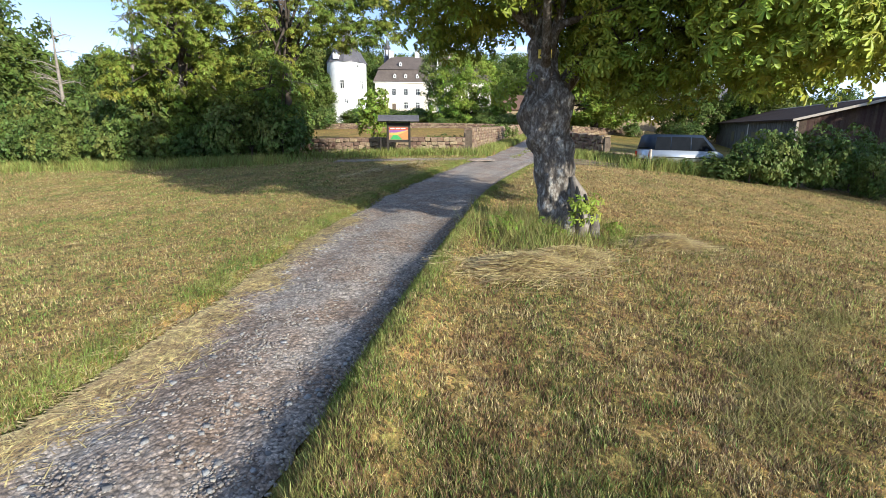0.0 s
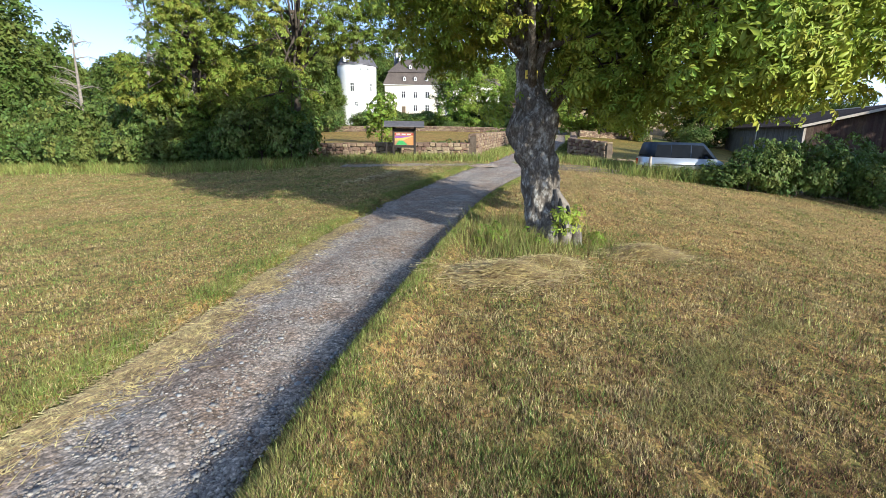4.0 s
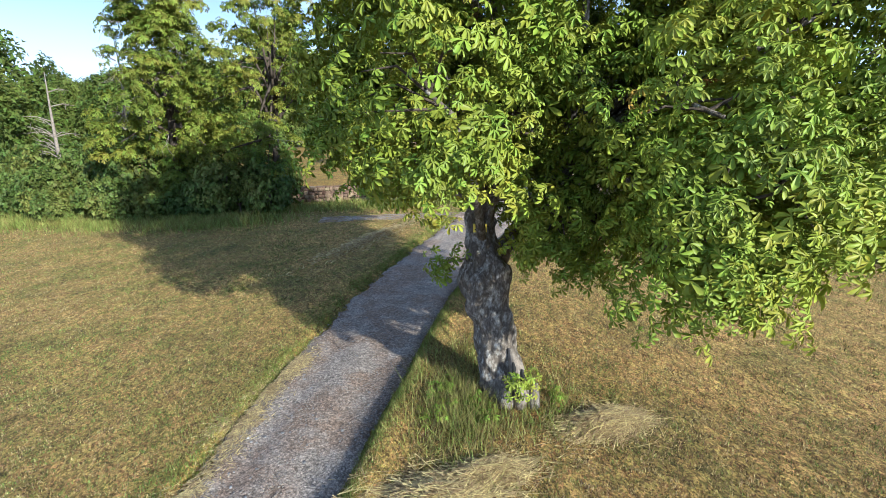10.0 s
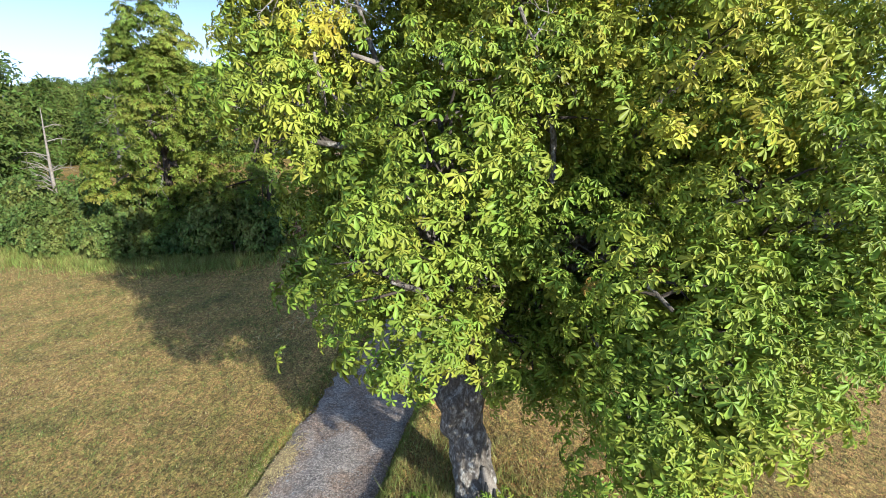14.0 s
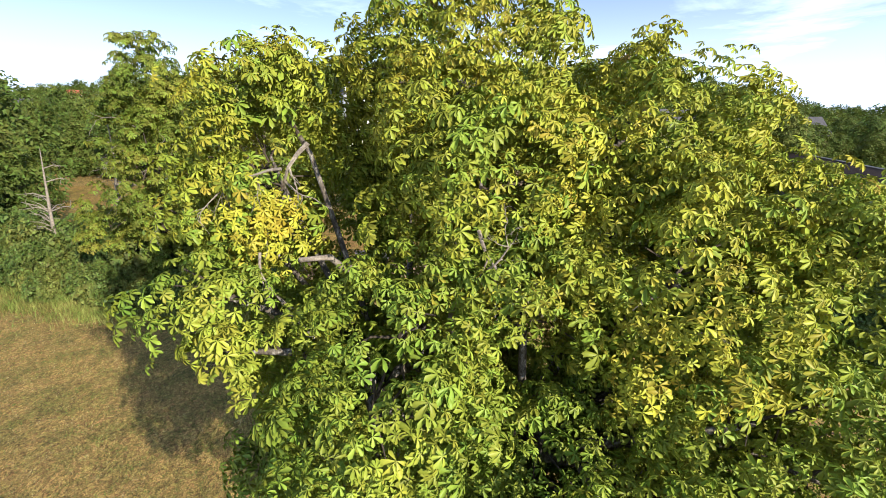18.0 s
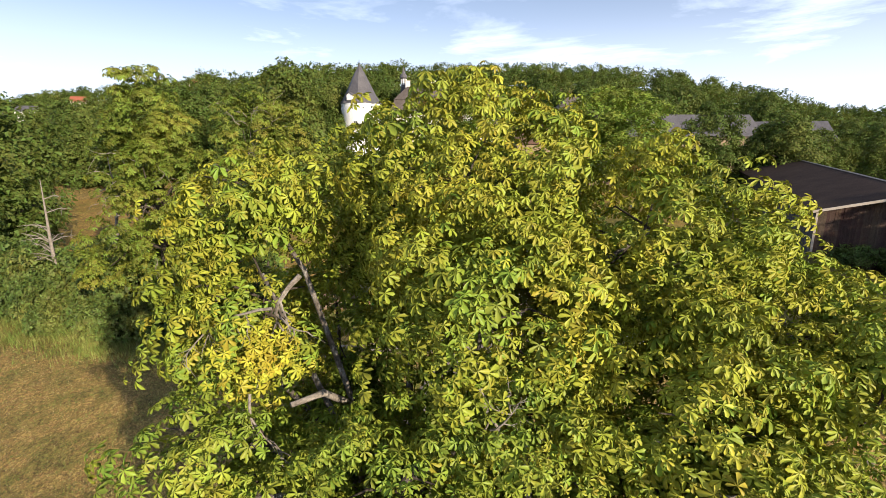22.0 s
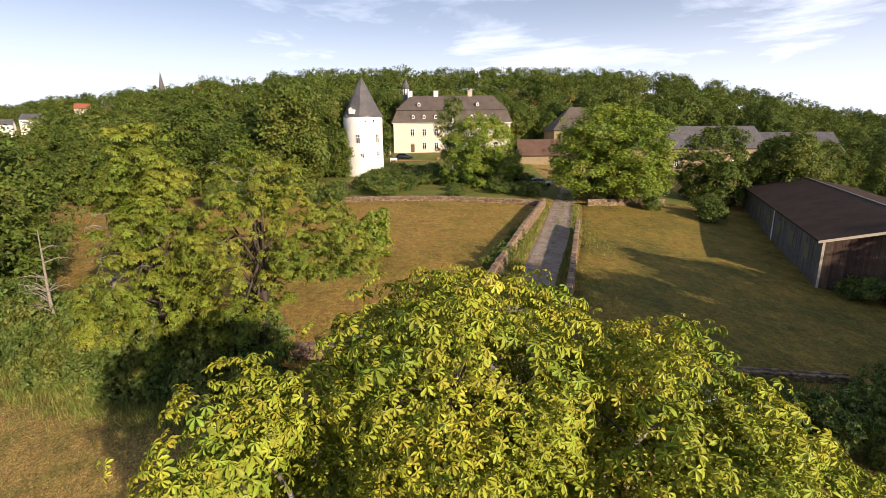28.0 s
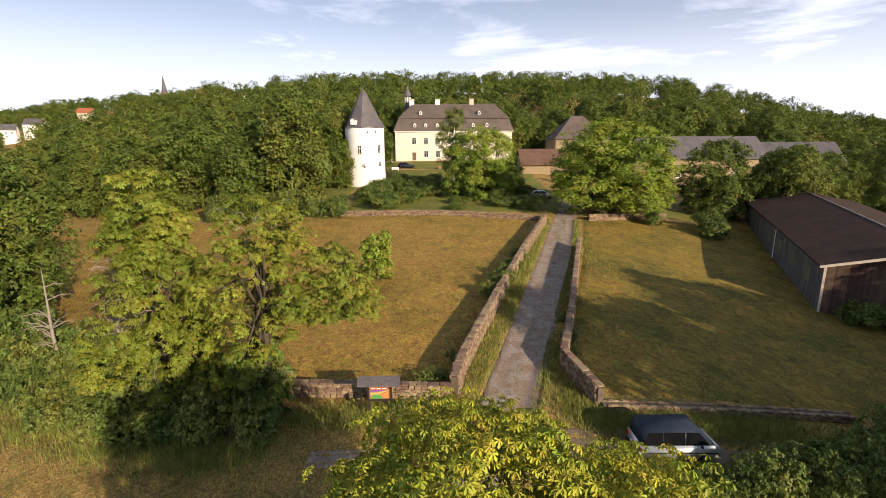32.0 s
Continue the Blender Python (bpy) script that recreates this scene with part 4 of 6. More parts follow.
for tree, top in ((treeA, 12.5), (treeB, 12.2)):
    for k in range(16):
        z, a = rr.uniform(.3, 1.0) * top, rr.uniform(0, 6.28)
        o = Vector((math.cos(a) * rr.uniform(.3, 2.8) * (1.15 - z / top), math.sin(a) * 2.4 * (1.15 - z / top), z - .8))
        bm = bmesh.new()
        gnarled(o, Vector((math.cos(a), math.sin(a), .5)), rr.uniform(1.2, 2.2), .022, 1, bm)
        part("bare_branch", bm, M_DEADWOOD, tree, "bare grey branch")
# the dead tree
dead = thing("dead_tree", T(-15.6, 28.2), "leafless grey dead tree in the hedge", "tree")
part("trunk", tube([(0, 0, -.2), (0.1, 0, 2.5), (-0.1, 0.1, 5), (0.25, 0, 7.3), (0.1, 0, 9.6)], [.13, .11, .09, .06, .015], 8, wobble=.12, rnd=rr), M_DEADWOOD, dead, "", True)
for k in range(13):
    z = rr.uniform(3, 9)
    a = rr.uniform(0, 6.28)
    L = rr.uniform(1.0, 2.6) * (1.1 - z / 12)
    o = Vector((0.05, 0, z))
    e = o + Vector((math.cos(a) * L, math.sin(a) * L, rr.uniform(-.2, .9)))
    bm = tube([o, o.lerp(e, .5) + Vector((0, 0, .15)), e], [.045, .03, .008], 5)
    for j in range(4):
        s = o.lerp(e, rr.uniform(.3, .9))
        tube([s, s + Vector((rr.uniform(-.5, .5), rr.uniform(-.5, .5), rr.uniform(-.3, .5)))], [.016, .005], 4, bm=bm)
    part("branch", bm, M_DEADWOOD, dead)

copy_thing(dead, T(-20.4, 29.5, 0, 140) @ Matrix.Diagonal((1, 1, .85, 1)))

# wood: prototypes and their repeats
protos = []
for i in range(5):
    h = (15, 17, 13, 18, 14)[i]
    protos.append(make_tree("tree", rr, lobe_set(rr, h, h * 0.72, 24, 0.1), h * 0.6, 0.3, 1050, 0.95, M_LEAF3, M_BARK2, TRI, label="tall dark-green broadleaf tree in the wood", group="trees of the wood", clumps=420))
placed = []


def plant(x, y, i=None, s=1.0, sink=0.3, wide=1.0):
    k = rr.randrange(5) if i is None else i
    m = pose(x, y, gz(x, y) - sink, 0, 0, rr.uniform(0, 360)) @ Matrix.Diagonal((s * wide, s * wide, s * rr.uniform(0.92, 1.08), 1))
    ob = protos[k] if k not in placed else copy_thing(protos[k], m)
    placed.append(k)
    ob.matrix_basis = m
    return ob


for i in range(52):
    u, v = rr.random(), rr.random()
    y = 82 + 55 * v
    plant(-y * 0.23 - 4 - 60 * u, y, s=rr.uniform(0.95, 1.2) * (1.05 - 0.4 * u))
for x, y, k in ((-21, 109, .82), (-24, 113, .95), (-22.5, 119, 1.0), (-27.5, 106, .9), (-19.5, 120, .9), (-31, 112, 1.0), (-25.5, 101, .75), (-30, 98, .75), (-15, 133, .8), (-21, 128, 1.0)):
    plant(x, y, s=k)
for i in range(26):
    y = rr.uniform(30, 78)
    plant(-y * rr.uniform(0.78, 1.25) - 6, y, s=rr.uniform(0.5, 0.8))
for i in range(32):
    plant(rr.uniform(-40, 75), rr.uniform(164, 190), s=rr.uniform(0.85, 1.1))
for i in range(20):
    y = rr.uniform(84, 145)
    plant(y * rr.uniform(0.66, 0.98), y, s=rr.uniform(0.7, 0.95))
for i in range(18):
    y = rr.uniform(148, 205)
    plant(y * rr.uniform(0.36, 0.72), y, s=rr.uniform(0.85, 1.1))
for i in range(16):
    plant(rr.uniform(14, 56), rr.uniform(147, 162), s=rr.uniform(.8, 1.0))
for x, y, k in ((-33, 39, .72), (-38, 46, .8), (-31, 34, .6), (-36, 33, .7)):
    plant(x, y, s=k)
# trees out on the right, whose shade lies on the meadow and the parking strip
for x, y, s in ((38.5, 8, 1.05), (40.5, 14, 1.05), (44.5, 17, 1.1), (48.5, 20, 1.1), (53, 23, 1.1), (57, 27, 1.1), (44, 10, 1.15), (40, 5, 1.15), (50, 14, 1.15), (56, 6, 1.2), (60, 12, 1.2), (64, 18, 1.2), (52, 10, 1.2)):
    plant(x, y, s=s)

# single trees round the manor
big = make_tree("chestnut_tree", rr, lobe_set(rr, 17.0, 20.5, 64, 0.2, 0.2, 0.3), 8, 0.55, 6400, 0.6, M_LEAFC, M_BARK2, TRI, label="large round-crowned chestnut beside the manor drive", clumps=1500)
big.matrix_basis = pose(29.6, 80, gz(29.6, 80)) @ Matrix.Diagonal((1.25, 1.1, .87, 1))
low = make_tree("apple_tree", rr, lobe_set(rr, 12.5, 15, 28, 0.12), 5, 0.3, 3000, 0.6, M_LEAFC, M_BARK2, TRI, label="broad low tree in front of the manor", clumps=700)
low.matrix_basis = pose(9.6, 93, gz(9.6, 93) - 0.5)
birch = make_tree("birch_tree", rr, lobe_set(rr, 17.5, 7.2, 22, 0.22), 13, 0.2, 1500, 0.5, M_BIRCH, M_FRAME, TRI, label="slender birch with white trunk and thin hanging leaves", clumps=300)
birch.matrix_basis = pose(4.2, 103, gz(4.2, 103))
for x, y, h, w in ((49.5, 86, 12.5, 13), (60, 83, 13, 12)):
    o = make_tree("ash_tree", rr, lobe_set(rr, h, w, 22, 0.15), 6, 0.3, 1900, 0.75, M_LEAF3, M_BARK2, TRI, label="leafy tree behind the barn", clumps=280)
    o.matrix_basis = pose(x, y, gz(x, y))
young = make_tree("young_tree", rr, lobe_set(rr, 4.8, 3.6, 14, 0.2), 2.6, 0.08, 420, 0.34, M_LEAFC, M_BARK2, label="small round young tree standing alone in the meadow", clumps=140)
young.matrix_basis = pose(-4.4, 49, gz(-4.4, 49))

# bushes: four finely leaved ones for the hedges nearby, four looser ones for the distance
FINE = [turf_sprig(random.Random(331 + i), 6) for i in range(5)]
bushes = []
for i in range(8):
    ll = [(rr.uniform(-.8, .8), rr.uniform(-.7, .7), rr.uniform(.45, 1.35), rr.uniform(.45, .8), rr.uniform(.45, .8), rr.uniform(.4, .7)) for k in range(11)]
    count, leaf = (1050, 0.14) if i < 4 else (330, 0.3)
    bushes.append(make_tree("bush", rr, ll, 1.0, 0.05, count, leaf, M_LEAFB, M_BARK2, FINE if i < 4 else TRI, label="dense green bush at the edge of the meadow" if i < 4 else "olive-green scrub below the manor", category="bush", group="bushes", clumps=count // 3, inner=0.55))
used = set()


def bush(x, y, s=1.0, tall=1.0, far=False):
    k = rr.randrange(4) + (4 if far else 0)
    m = pose(x, y, gz(x, y) - 0.12, 0, 0, rr.uniform(0, 360)) @ Matrix.Diagonal((s, s, s * tall, 1))
    ob = copy_thing(bushes[k], m) if k in used else bushes[k]
    used.add(k)
    ob.matrix_basis = m
    return ob


for x, y, s in ((11.9, 22.9, .42), (13.3, 22.6, .5), (14.6, 22.2, .75)):
    bush(x, y, s, 0.9)
# right of the lane, beyond the meadow
for x, y, s in ((15.6, 21.5, .8), (16.6, 21.6, .95), (18.4, 22.0, 1.1), (20.4, 22.8, 1.15), (22.6, 23.6, 1.0), (24.6, 24.8, 1.1), (26.8, 26.2, 1.05), (29.2, 27.8, 1.1), (31.6, 29.4, 1.1), (21.6, 21.3, .8), (25.4, 22.9, .85), (28.4, 25.3, .9)):
    bush(x, y, s, 1.45)
# hedge under the trees left of the lane
for k in range(27):
    u = k / 26
    bush(-7.2 - 26 * u + rr.uniform(-.5, .5), 24.9 + 11.5 * u * u + (0.3 if u < .25 else 0) + rr.uniform(-.4, .4), rr.uniform(.85, 1.25), rr.uniform(.9, 1.5))
for k in range(15):
    u = k / 14
    bush(-8 - 24 * u + rr.uniform(-.6, .6), 27.2 + 11 * u * u + rr.uniform(-.6, .6), rr.uniform(1.2, 1.7), rr.uniform(1.1, 1.6))
# along the walls, under the tower and by the barn
for x, y, s in ((2.0, 29.5, .6), (3.2, 32.0, .6), (1.0, 29.4, .55), (6.6, 44.5, .8), (7.6, 47, .9), (8.6, 49.5, .8), (9.6, 52, .7), (10.6, 55.5, .7), (11.6, 36, .45), (11.9, 39, .45), (10.9, 33.5, .5), (39.5, 43.6, 1.3), (42.5, 42.2, 1.4), (34.5, 76, 1.2), (41, 71, 1.6), (43, 75, 1.7)):
    bush(x, y, s, far=y > 40)
for k in range(54):
    y = rr.uniform(81.5, 106)
    bush(rr.uniform(-13, 18), y, rr.uniform(1.2, 2.2), rr.uniform(.55, .9), True)
for k in range(16):
    bush(rr.uniform(-36, -14), rr.uniform(79.5, 84), rr.uniform(1.2, 2.0), rr.uniform(.8, 1.3), True)

# hill wood behind, one mass
fr = np.random.default_rng(9)
crowns = []
for i in range(5):
    ll = lobe_set(random.Random(70 + i), 14, 12, 8, 0.35, 0.42, 0.6)
    crowns.append(foliage(fr, TRI_HILL, ll, 112, 1.75, clumps=90, inner=0.7))
pieces = []
VILLAGE = ((-214, 240), (-209, 250), (-211, 290), (-162, 330), (-133, 330), (-210, 372))
n_hill = 720
hy = 172 + 290 * fr.random(n_hill) ** 0.75
hx = hy * fr.uniform(-1.05, 1.2, n_hill)
hx, hy = np.concatenate([hx, fr.uniform(-222, -128, 50), fr.uniform(-300, -125, 70)]), np.concatenate([hy, fr.uniform(180, 246, 50), fr.uniform(262, 345, 70)])
for x, y in zip(hx, hy):
    if any(abs(x - a * y / b) < 6 and b - 45 < y < b + 6 for a, b in VILLAGE):
        continue
    v, f = crowns[fr.integers(0, 5)]
    a, s = fr.uniform(0, 6.28), fr.uniform(0.8, 1.3)
    if x < -140:
        s *= 0.75
    c, n = math.cos(a), math.sin(a)
    w = v * s
    w = np.stack([w[:, 0] * c - w[:, 1] * n, w[:, 0] * n + w[:, 1] * c, w[:, 2]], -1) + np.array([x, y, gz(x, y) - 1])
    pieces.append((w, f))
hill = new("hill_wood", np_mesh("hill_wood", *join(pieces), M_LEAF3))
tagged(hill, "dense green wood covering the hill behind the manor", "wood", kind="stuff")


# ---- buildings ----
def window(parent, m, w, h, bars=1, sill=True):
    """A window set in a wall that faces -y: frame > pane, glazing bar, sill."""
    bm = bmesh.new()
    t = 0.12
    for b in ((-w / 2 - t, -h / 2 - t, -w / 2, h / 2 + t), (w / 2, -h / 2 - t, w / 2 + t, h / 2 + t), (-w / 2, h / 2, w / 2, h / 2 + t), (-w / 2, -h / 2 - t, w / 2, -h / 2)):
        box(b[0], -0.07, b[1], b[2], 0.05, b[3], bm=bm)
    fr = part("window", bm, M_FRAME, parent)
    fr.matrix_basis = m
    part("pane", box(-w / 2, -0.02, -h / 2, w / 2, 0.02, h / 2), M_GLASS, fr)
    for k in range(bars):
        x = -w / 2 + w * (k + 1) / (bars + 1)
        part("glazing_bar", box(x - 0.05, -0.05, -h / 2, x + 0.05, -0.021, h / 2), M_FRAME, fr)
    if bars:
        part("glazing_bar", box(-w / 2, -0.048, h * 0.14, w / 2, -0.021, h * 0.14 + 0.07), M_FRAME, fr)
    if sill:
        part("window_sill", box(-w / 2 - t, -0.14, -h / 2 - t - 0.08, w / 2 + t, -0.071, -h / 2 - t), M_BEAM, fr)
    return fr


# round tower
tower = thing("tower", pose(-15.7, 112, 4.2), "round white-plastered tower with pointed slate roof", "tower")
bm = lathe([(4.5, 0), (4.42, 2), (4.3, 6), (4.25, 11), (4.3, 14.0), (4.28, 14.3)], 48)
for v in bm.verts:
    k = 1 + 0.012 * noise.noise(v.co * 0.6)
    v.co.x *= k
    v.co.y *= k
part("wall", bm, M_WHITE, tower, "", True)
bm = lathe([(4.72, 14.15), (4.4, 14.6), (3.5, 16.0), (2.35, 18.3), (1.2, 20.6), (0.06, 22.6)], 8)
part("roof", bm, M_SLATE, tower)
part("finial", lathe([(0.07, 22.5), (0.09, 22.9), (0.02, 23.5)], 8), M_SLATE, tower)
dorm = part("dormer", prism([(-0.6, 0), (0.6, 0), (0.6, 1.1), (0.0, 1.5), (-0.6, 1.1)], -1.2, 0.8), M_WHITE, tower, "white-faced roof dormer")
dorm.matrix_basis = pose(-1.35, -2.9, 14.7, 0, 0, -22)
part("dormer_roof", prism([(-0.8, 1.0), (0, 1.55), (0.8, 1.0), (0.8, 1.15), (0, 1.7), (-0.8, 1.15)], -1.3, 0.9), M_SLATE, dorm)
for s, z, w, h in ((-0.12, 9.5, .75, 1.7), (0.8, 9.6, .7, 1.7), (0.06, 5.9, .7, .95), (0.82, 6.2, .7, 1.2), (-0.93, 13.0, .35, .5), (0.28, 13.2, .4, .45), (0.66, 13.3, .35, .45), (-0.9, 2.2, .4, .5), (-0.92, 6.4, .35, .5)):
    a = math.degrees(math.asin(s))
    r = 4.27
    window(tower, pose(r * s, -r * math.sqrt(1 - s * s), z, 0, 0, a), w, h, 0 if h < 0.8 else 1, h > 1)

# manor house
manor = thing("manor_house", pose(4.6, 142, 9.4, 0, 0, 0), "cream-plastered manor house with brown mansard roof and chimneys", "house")
W2, D2 = 16.7, 13.0
part("wall", box(-W2, 0, -1.5, W2, D2, 8.9), M_CREAM, manor)
part("eaves", box(-W2 - .35, -.35, 8.7, W2 + .35, D2 + .35, 8.95), M_FRAME, manor, "pale moulded eaves")


def frustum(x0, y0, z0, a, z1, b):
    """A roof stage: a rectangle at z0 (half size a) narrowing to one at z1 (half size b)."""
    bm = bmesh.new()
    lo = [bm.verts.new((x0 + sx * a[0], y0 + sy * a[1], z0)) for sx, sy in ((-1, -1), (1, -1), (1, 1), (-1, 1))]
    hi = [bm.verts.new((x0 + sx * b[0], y0 + sy * b[1], z1)) for sx, sy in ((-1, -1), (1, -1), (1, 1), (-1, 1))]
    for i in range(4):
        bm.faces.new((lo[i], lo[(i + 1) % 4], hi[(i + 1) % 4], hi[i]))
    bm.faces.new(lo[::-1])
    bm.faces.new(hi)
    return bm


part("lower_roof", frustum(0, D2 / 2, 8.93, (W2 + .5, D2 / 2 + .5), 12.4, (W2 - 1.0, D2 / 2 - 1.0)), M_TILE, manor)
part("upper_roof", frustum(0, D2 / 2, 12.42, (W2 - .7, D2 / 2 - .7), 16.8, (W2 - 4.6, 0.12)), M_TILE, manor)
for k in range(8):
    x = -11.3 + 3.42 * k
    window(manor, pose(x, -0.02, 6.2), 1.05, 1.75, 1)
    if k == 0:
        d = part("door", box(x - .55, -.06, .7, x + .55, .04, 2.9, .02), M_DOOR, manor, "dark wooden door in a stone surround")
        part("door_frame", box(x - .75, -.09, 2.92, x + .75, -.0, 3.15), M_BEAM, d)
    elif k == 4:
        part("door", box(x - .8, -.06, .7, x + .8, .04, 3.3, .02), M_GREEN, manor, "green painted double door")
    else:
        window(manor, pose(x, -0.02, 2.5), 1.05, 1.75, 1)
for x, y, z in ((-11.0, .35, 10.0), (-7.9, .35, 10.0), (-4.6, .35, 10.0), (5.6, .35, 10.0), (9.5, .35, 10.0), (-9.4, 2.3, 13.5), (7.4, 2.3, 13.5)):
    d = part("dormer", prism([(-.38, 0), (.38, 0), (.38, .8), (0, 1.15), (-.38, .8)], -.6, 1.4), M_FRAME, manor, "small white roof dormer")
    d.matrix_basis = pose(x, y, z)
    part("dormer_roof", prism([(-.5, .72), (0, 1.2), (.5, .72), (.5, .82), (0, 1.32), (-.5, .82)], -.7, 1.5), M_TILE, d)
    part("pane", box(-.2, -.63, .15, .2, -.605, .7), M_GLASS, d)
for x, m in ((-12.2, M_WHITE), (-4.6, M_WHITE), (5.4, M_BEAM)):
    c = part("chimney", box(x - .65, D2 / 2 - .5, 14.2, x + .65, D2 / 2 + .5, 18.0), m, manor)
    part("chimney_cap", box(x - .75, D2 / 2 - .6, 18.0, x + .75, D2 / 2 + .6, 18.2), M_BEAM, c)
turret = part("bell_turret", lathe([(1.0, 12.0), (1.0, 16.6), (.85, 16.9), (.75, 19.4)], 8, centre=(-13.6, 9)), M_SLATE, manor, "slate-clad bell turret")
part("turret_roof", lathe([(1.15, 19.3), (.95, 20.0), (.45, 20.7), (.3, 21.3), (.04, 22.6)], 8, centre=(-13.6, 9)), M_SLATE, turret)
for a in (0, 60, -60):
    w = part("opening", box(-.25, -.06, 17.3, .25, 0, 18.9), M_FRAME, turret)
    w.matrix_basis = pose(-13.6, 9, 0, 0, 0, a) @ pose(0, -.82, 0)
side = thing("garden_wall_piece", pose(-14.6, 138, 8.6, 0, 0, 0), "sunlit plastered garden wall overgrown with ivy", "wall")
part("wall", box(-1.9, 0, -1, 1.9, .6, 3.6, .05), M_CREAM, side)

# gatehouse, farm buildings
def simple_house(name, m, w, d, eave, rise, wallmat, roofmat, label, hip=0.0, wins=(), base=2):
    h = thing(name, m, label, "house")
    part("wall", box(-w, 0, -base, w, d, eave), wallmat, h)
    if hip:
        part("roof", frustum(0, d / 2, eave - .05, (w + .5, d / 2 + .5), eave + rise, (max(.1, w - hip), .08)), roofmat, h)
    else:
        part("roof", prism([(-.6, eave - .25), (d / 2, eave + rise), (d + .6, eave - .25), (d + .6, eave), (d / 2, eave + rise + .25), (-.6, eave)], -w - .4, w + .4), roofmat, h).matrix_basis = Matrix(((0, 1, 0, 0), (1, 0, 0, 0), (0, 0, 1, 0), (0, 0, 0, 1)))
        for s in (-1, 1):
            bm = bmesh.new()
            bm.faces.new([bm.verts.new(p) for p in ((s * w, 0, eave), (s * w, d, eave), (s * w, d / 2, eave + rise))])
            r = bmesh.ops.extrude_face_region(bm, geom=bm.faces[:])
            for v in r["geom"]:
                if isinstance(v, bmesh.types.BMVert):
                    v.co.x -= s * .3
            bmesh.ops.recalc_face_normals(bm, faces=bm.faces)
            part("gable", bm, wallmat, h)
    for x, z in wins:
        window(h, pose(x, -0.02, z), .9, 1.2, 1, False)
    return h


simple_house("gatehouse", pose(26.2, 121, 6.2), 5.2, 8, 3.6, 3.4, M_RUBBLE_I, M_OLDTILE, "low stone gatehouse with brown tiled roof")
simple_house("farmhouse", pose(38.6, 132, 8.2), 7, 13, 7.6, 6.3, M_RUBBLE_I, M_TILE, "stone farm building with steep hipped roof", hip=5.5)
simple_house("farm_wing", pose(60, 112, 4.8, 0, 0, 3), 15.5, 11, 6.6, 4.6, M_RUBBLE_I, M_SLATE, "long stone farm wing with grey slate roof", wins=((-9, 3), (-5, 3), (3, 3), (8, 3)))
simple_house("farm_wing", pose(82, 118, 3.8, 0, 0, -12), 13, 11, 6.6, 4.2, M_RUBBLE_I, M_SLATE, "farther stone farm wing with grey roof")
gate = thing("gate", pose(31.6, 110, gz(31.6, 110), 0, 0, -8), "open teal-painted gate between stone piers", "gate")
for x in (-2.2, 2.2):
    p = part("pier", box(x - .45, -.45, -.5, x + .45, .45, 3.1, .04), M_WALL, gate)
    part("cap", lathe([(.62, 3.1), (.62, 3.25), (.1, 3.6)], 4, centre=(x, 0)), M_RUBBLE_I, p)
for s in (-1, 1):
    lf = part("gate_leaf", box(s * 1.7 - .04, -1.6, .15, s * 1.7 + .04, .1, 2.5), M_TEAL, gate, "teal boarded gate leaf")
terrace = thing("terrace_wall", pose(-5.5, 127, 6.3), "brick-red retaining wall of the manor's terrace", "wall")
part("wall", box(-6.5, 0, -1, 6.5, .5, 2.1, .03), M_BRICKRED, terrace)
part("pier", box(6.0, -.1, -1, 6.7, .6, 2.9, .03), M_BRICKRED, terrace)
bench = thing("garden_bench", pose(-10.6, 126.0, gz(-10.6, 126), 0, 0, 4), "white-painted wooden garden bench", "bench")
part("seat", box(-.9, -.25, .42, .9, .25, .47), M_FRAME, bench)
part("backrest", box(-.9, .25, .5, .9, .29, 1.0), M_FRAME, bench)
for x in (-.8, .8):
    for y in (-.2, .2):
        part("leg", box(x - .04, y - .04, -.1, x + .04, y + .04, .42), M_FRAME, bench)

# timber barn
BL, BW = 43.0, 15.0
barn = thing("barn", pose(37.4, 46.0, -0.75, 0, 0, -23.5), "weathered timber barn with low dark-brown roof", "barn")
SH = 0.03


def sheared(bm):
    for v in bm.verts:
        v.co.z += max(0, v.co.y) * SH
    return bm


part("frame", sheared(box(.12, .12, -1.5, BW - .12, BL - .12, 4.7)), M_PLANK, barn)
part("gable", sheared(prism([(.1, 4.68), (BW - .1, 4.68), (BW / 2, 6.5)], .13, .4)), M_PLANK, barn)
part("roof", sheared(prism([(-.5, 4.62), (BW / 2, 6.62), (BW + .5, 4.62), (BW + .5, 4.78), (BW / 2, 6.8), (-.5, 4.78)], -.6, BL + .5)), M_BARNROOF, barn)
part("verge_board", prism([(-.55, 4.55), (BW / 2, 6.58), (BW + .55, 4.55), (BW + .55, 4.78), (BW / 2, 6.84), (-.55, 4.78)], -.68, -.6), M_BEAM, barn, "pale board along the gable")
part("ridge", sheared(tube([(BW / 2, -.5, 6.78), (BW / 2, BL + .4, 6.78)], [.1, .1], 6)), M_BEAM, barn)
plank_me = bpy.data.meshes.new("plank")
bm = box(-.5, -.5, 0, .5, .5, 1)
bm.to_mesh(plank_me)
bm.free()
plank_me.materials.append(M_PLANK)
n = 72
for i in range(n):
    x = (i + .5) * BW / n
    top = 4.66 + 1.86 * (1 - abs(x - BW / 2) / (BW / 2))
    child("plank", plank_me, barn, pose(x, .05 + rr.uniform(0, .03), -1.2) @ Matrix.Diagonal((BW / n * .95, .05, top + 1.2 - rr.uniform(0, .06), 1)))
plank_grey = plank_me.copy()
plank_grey.materials[0] = M_PLANKGREY
n = 172
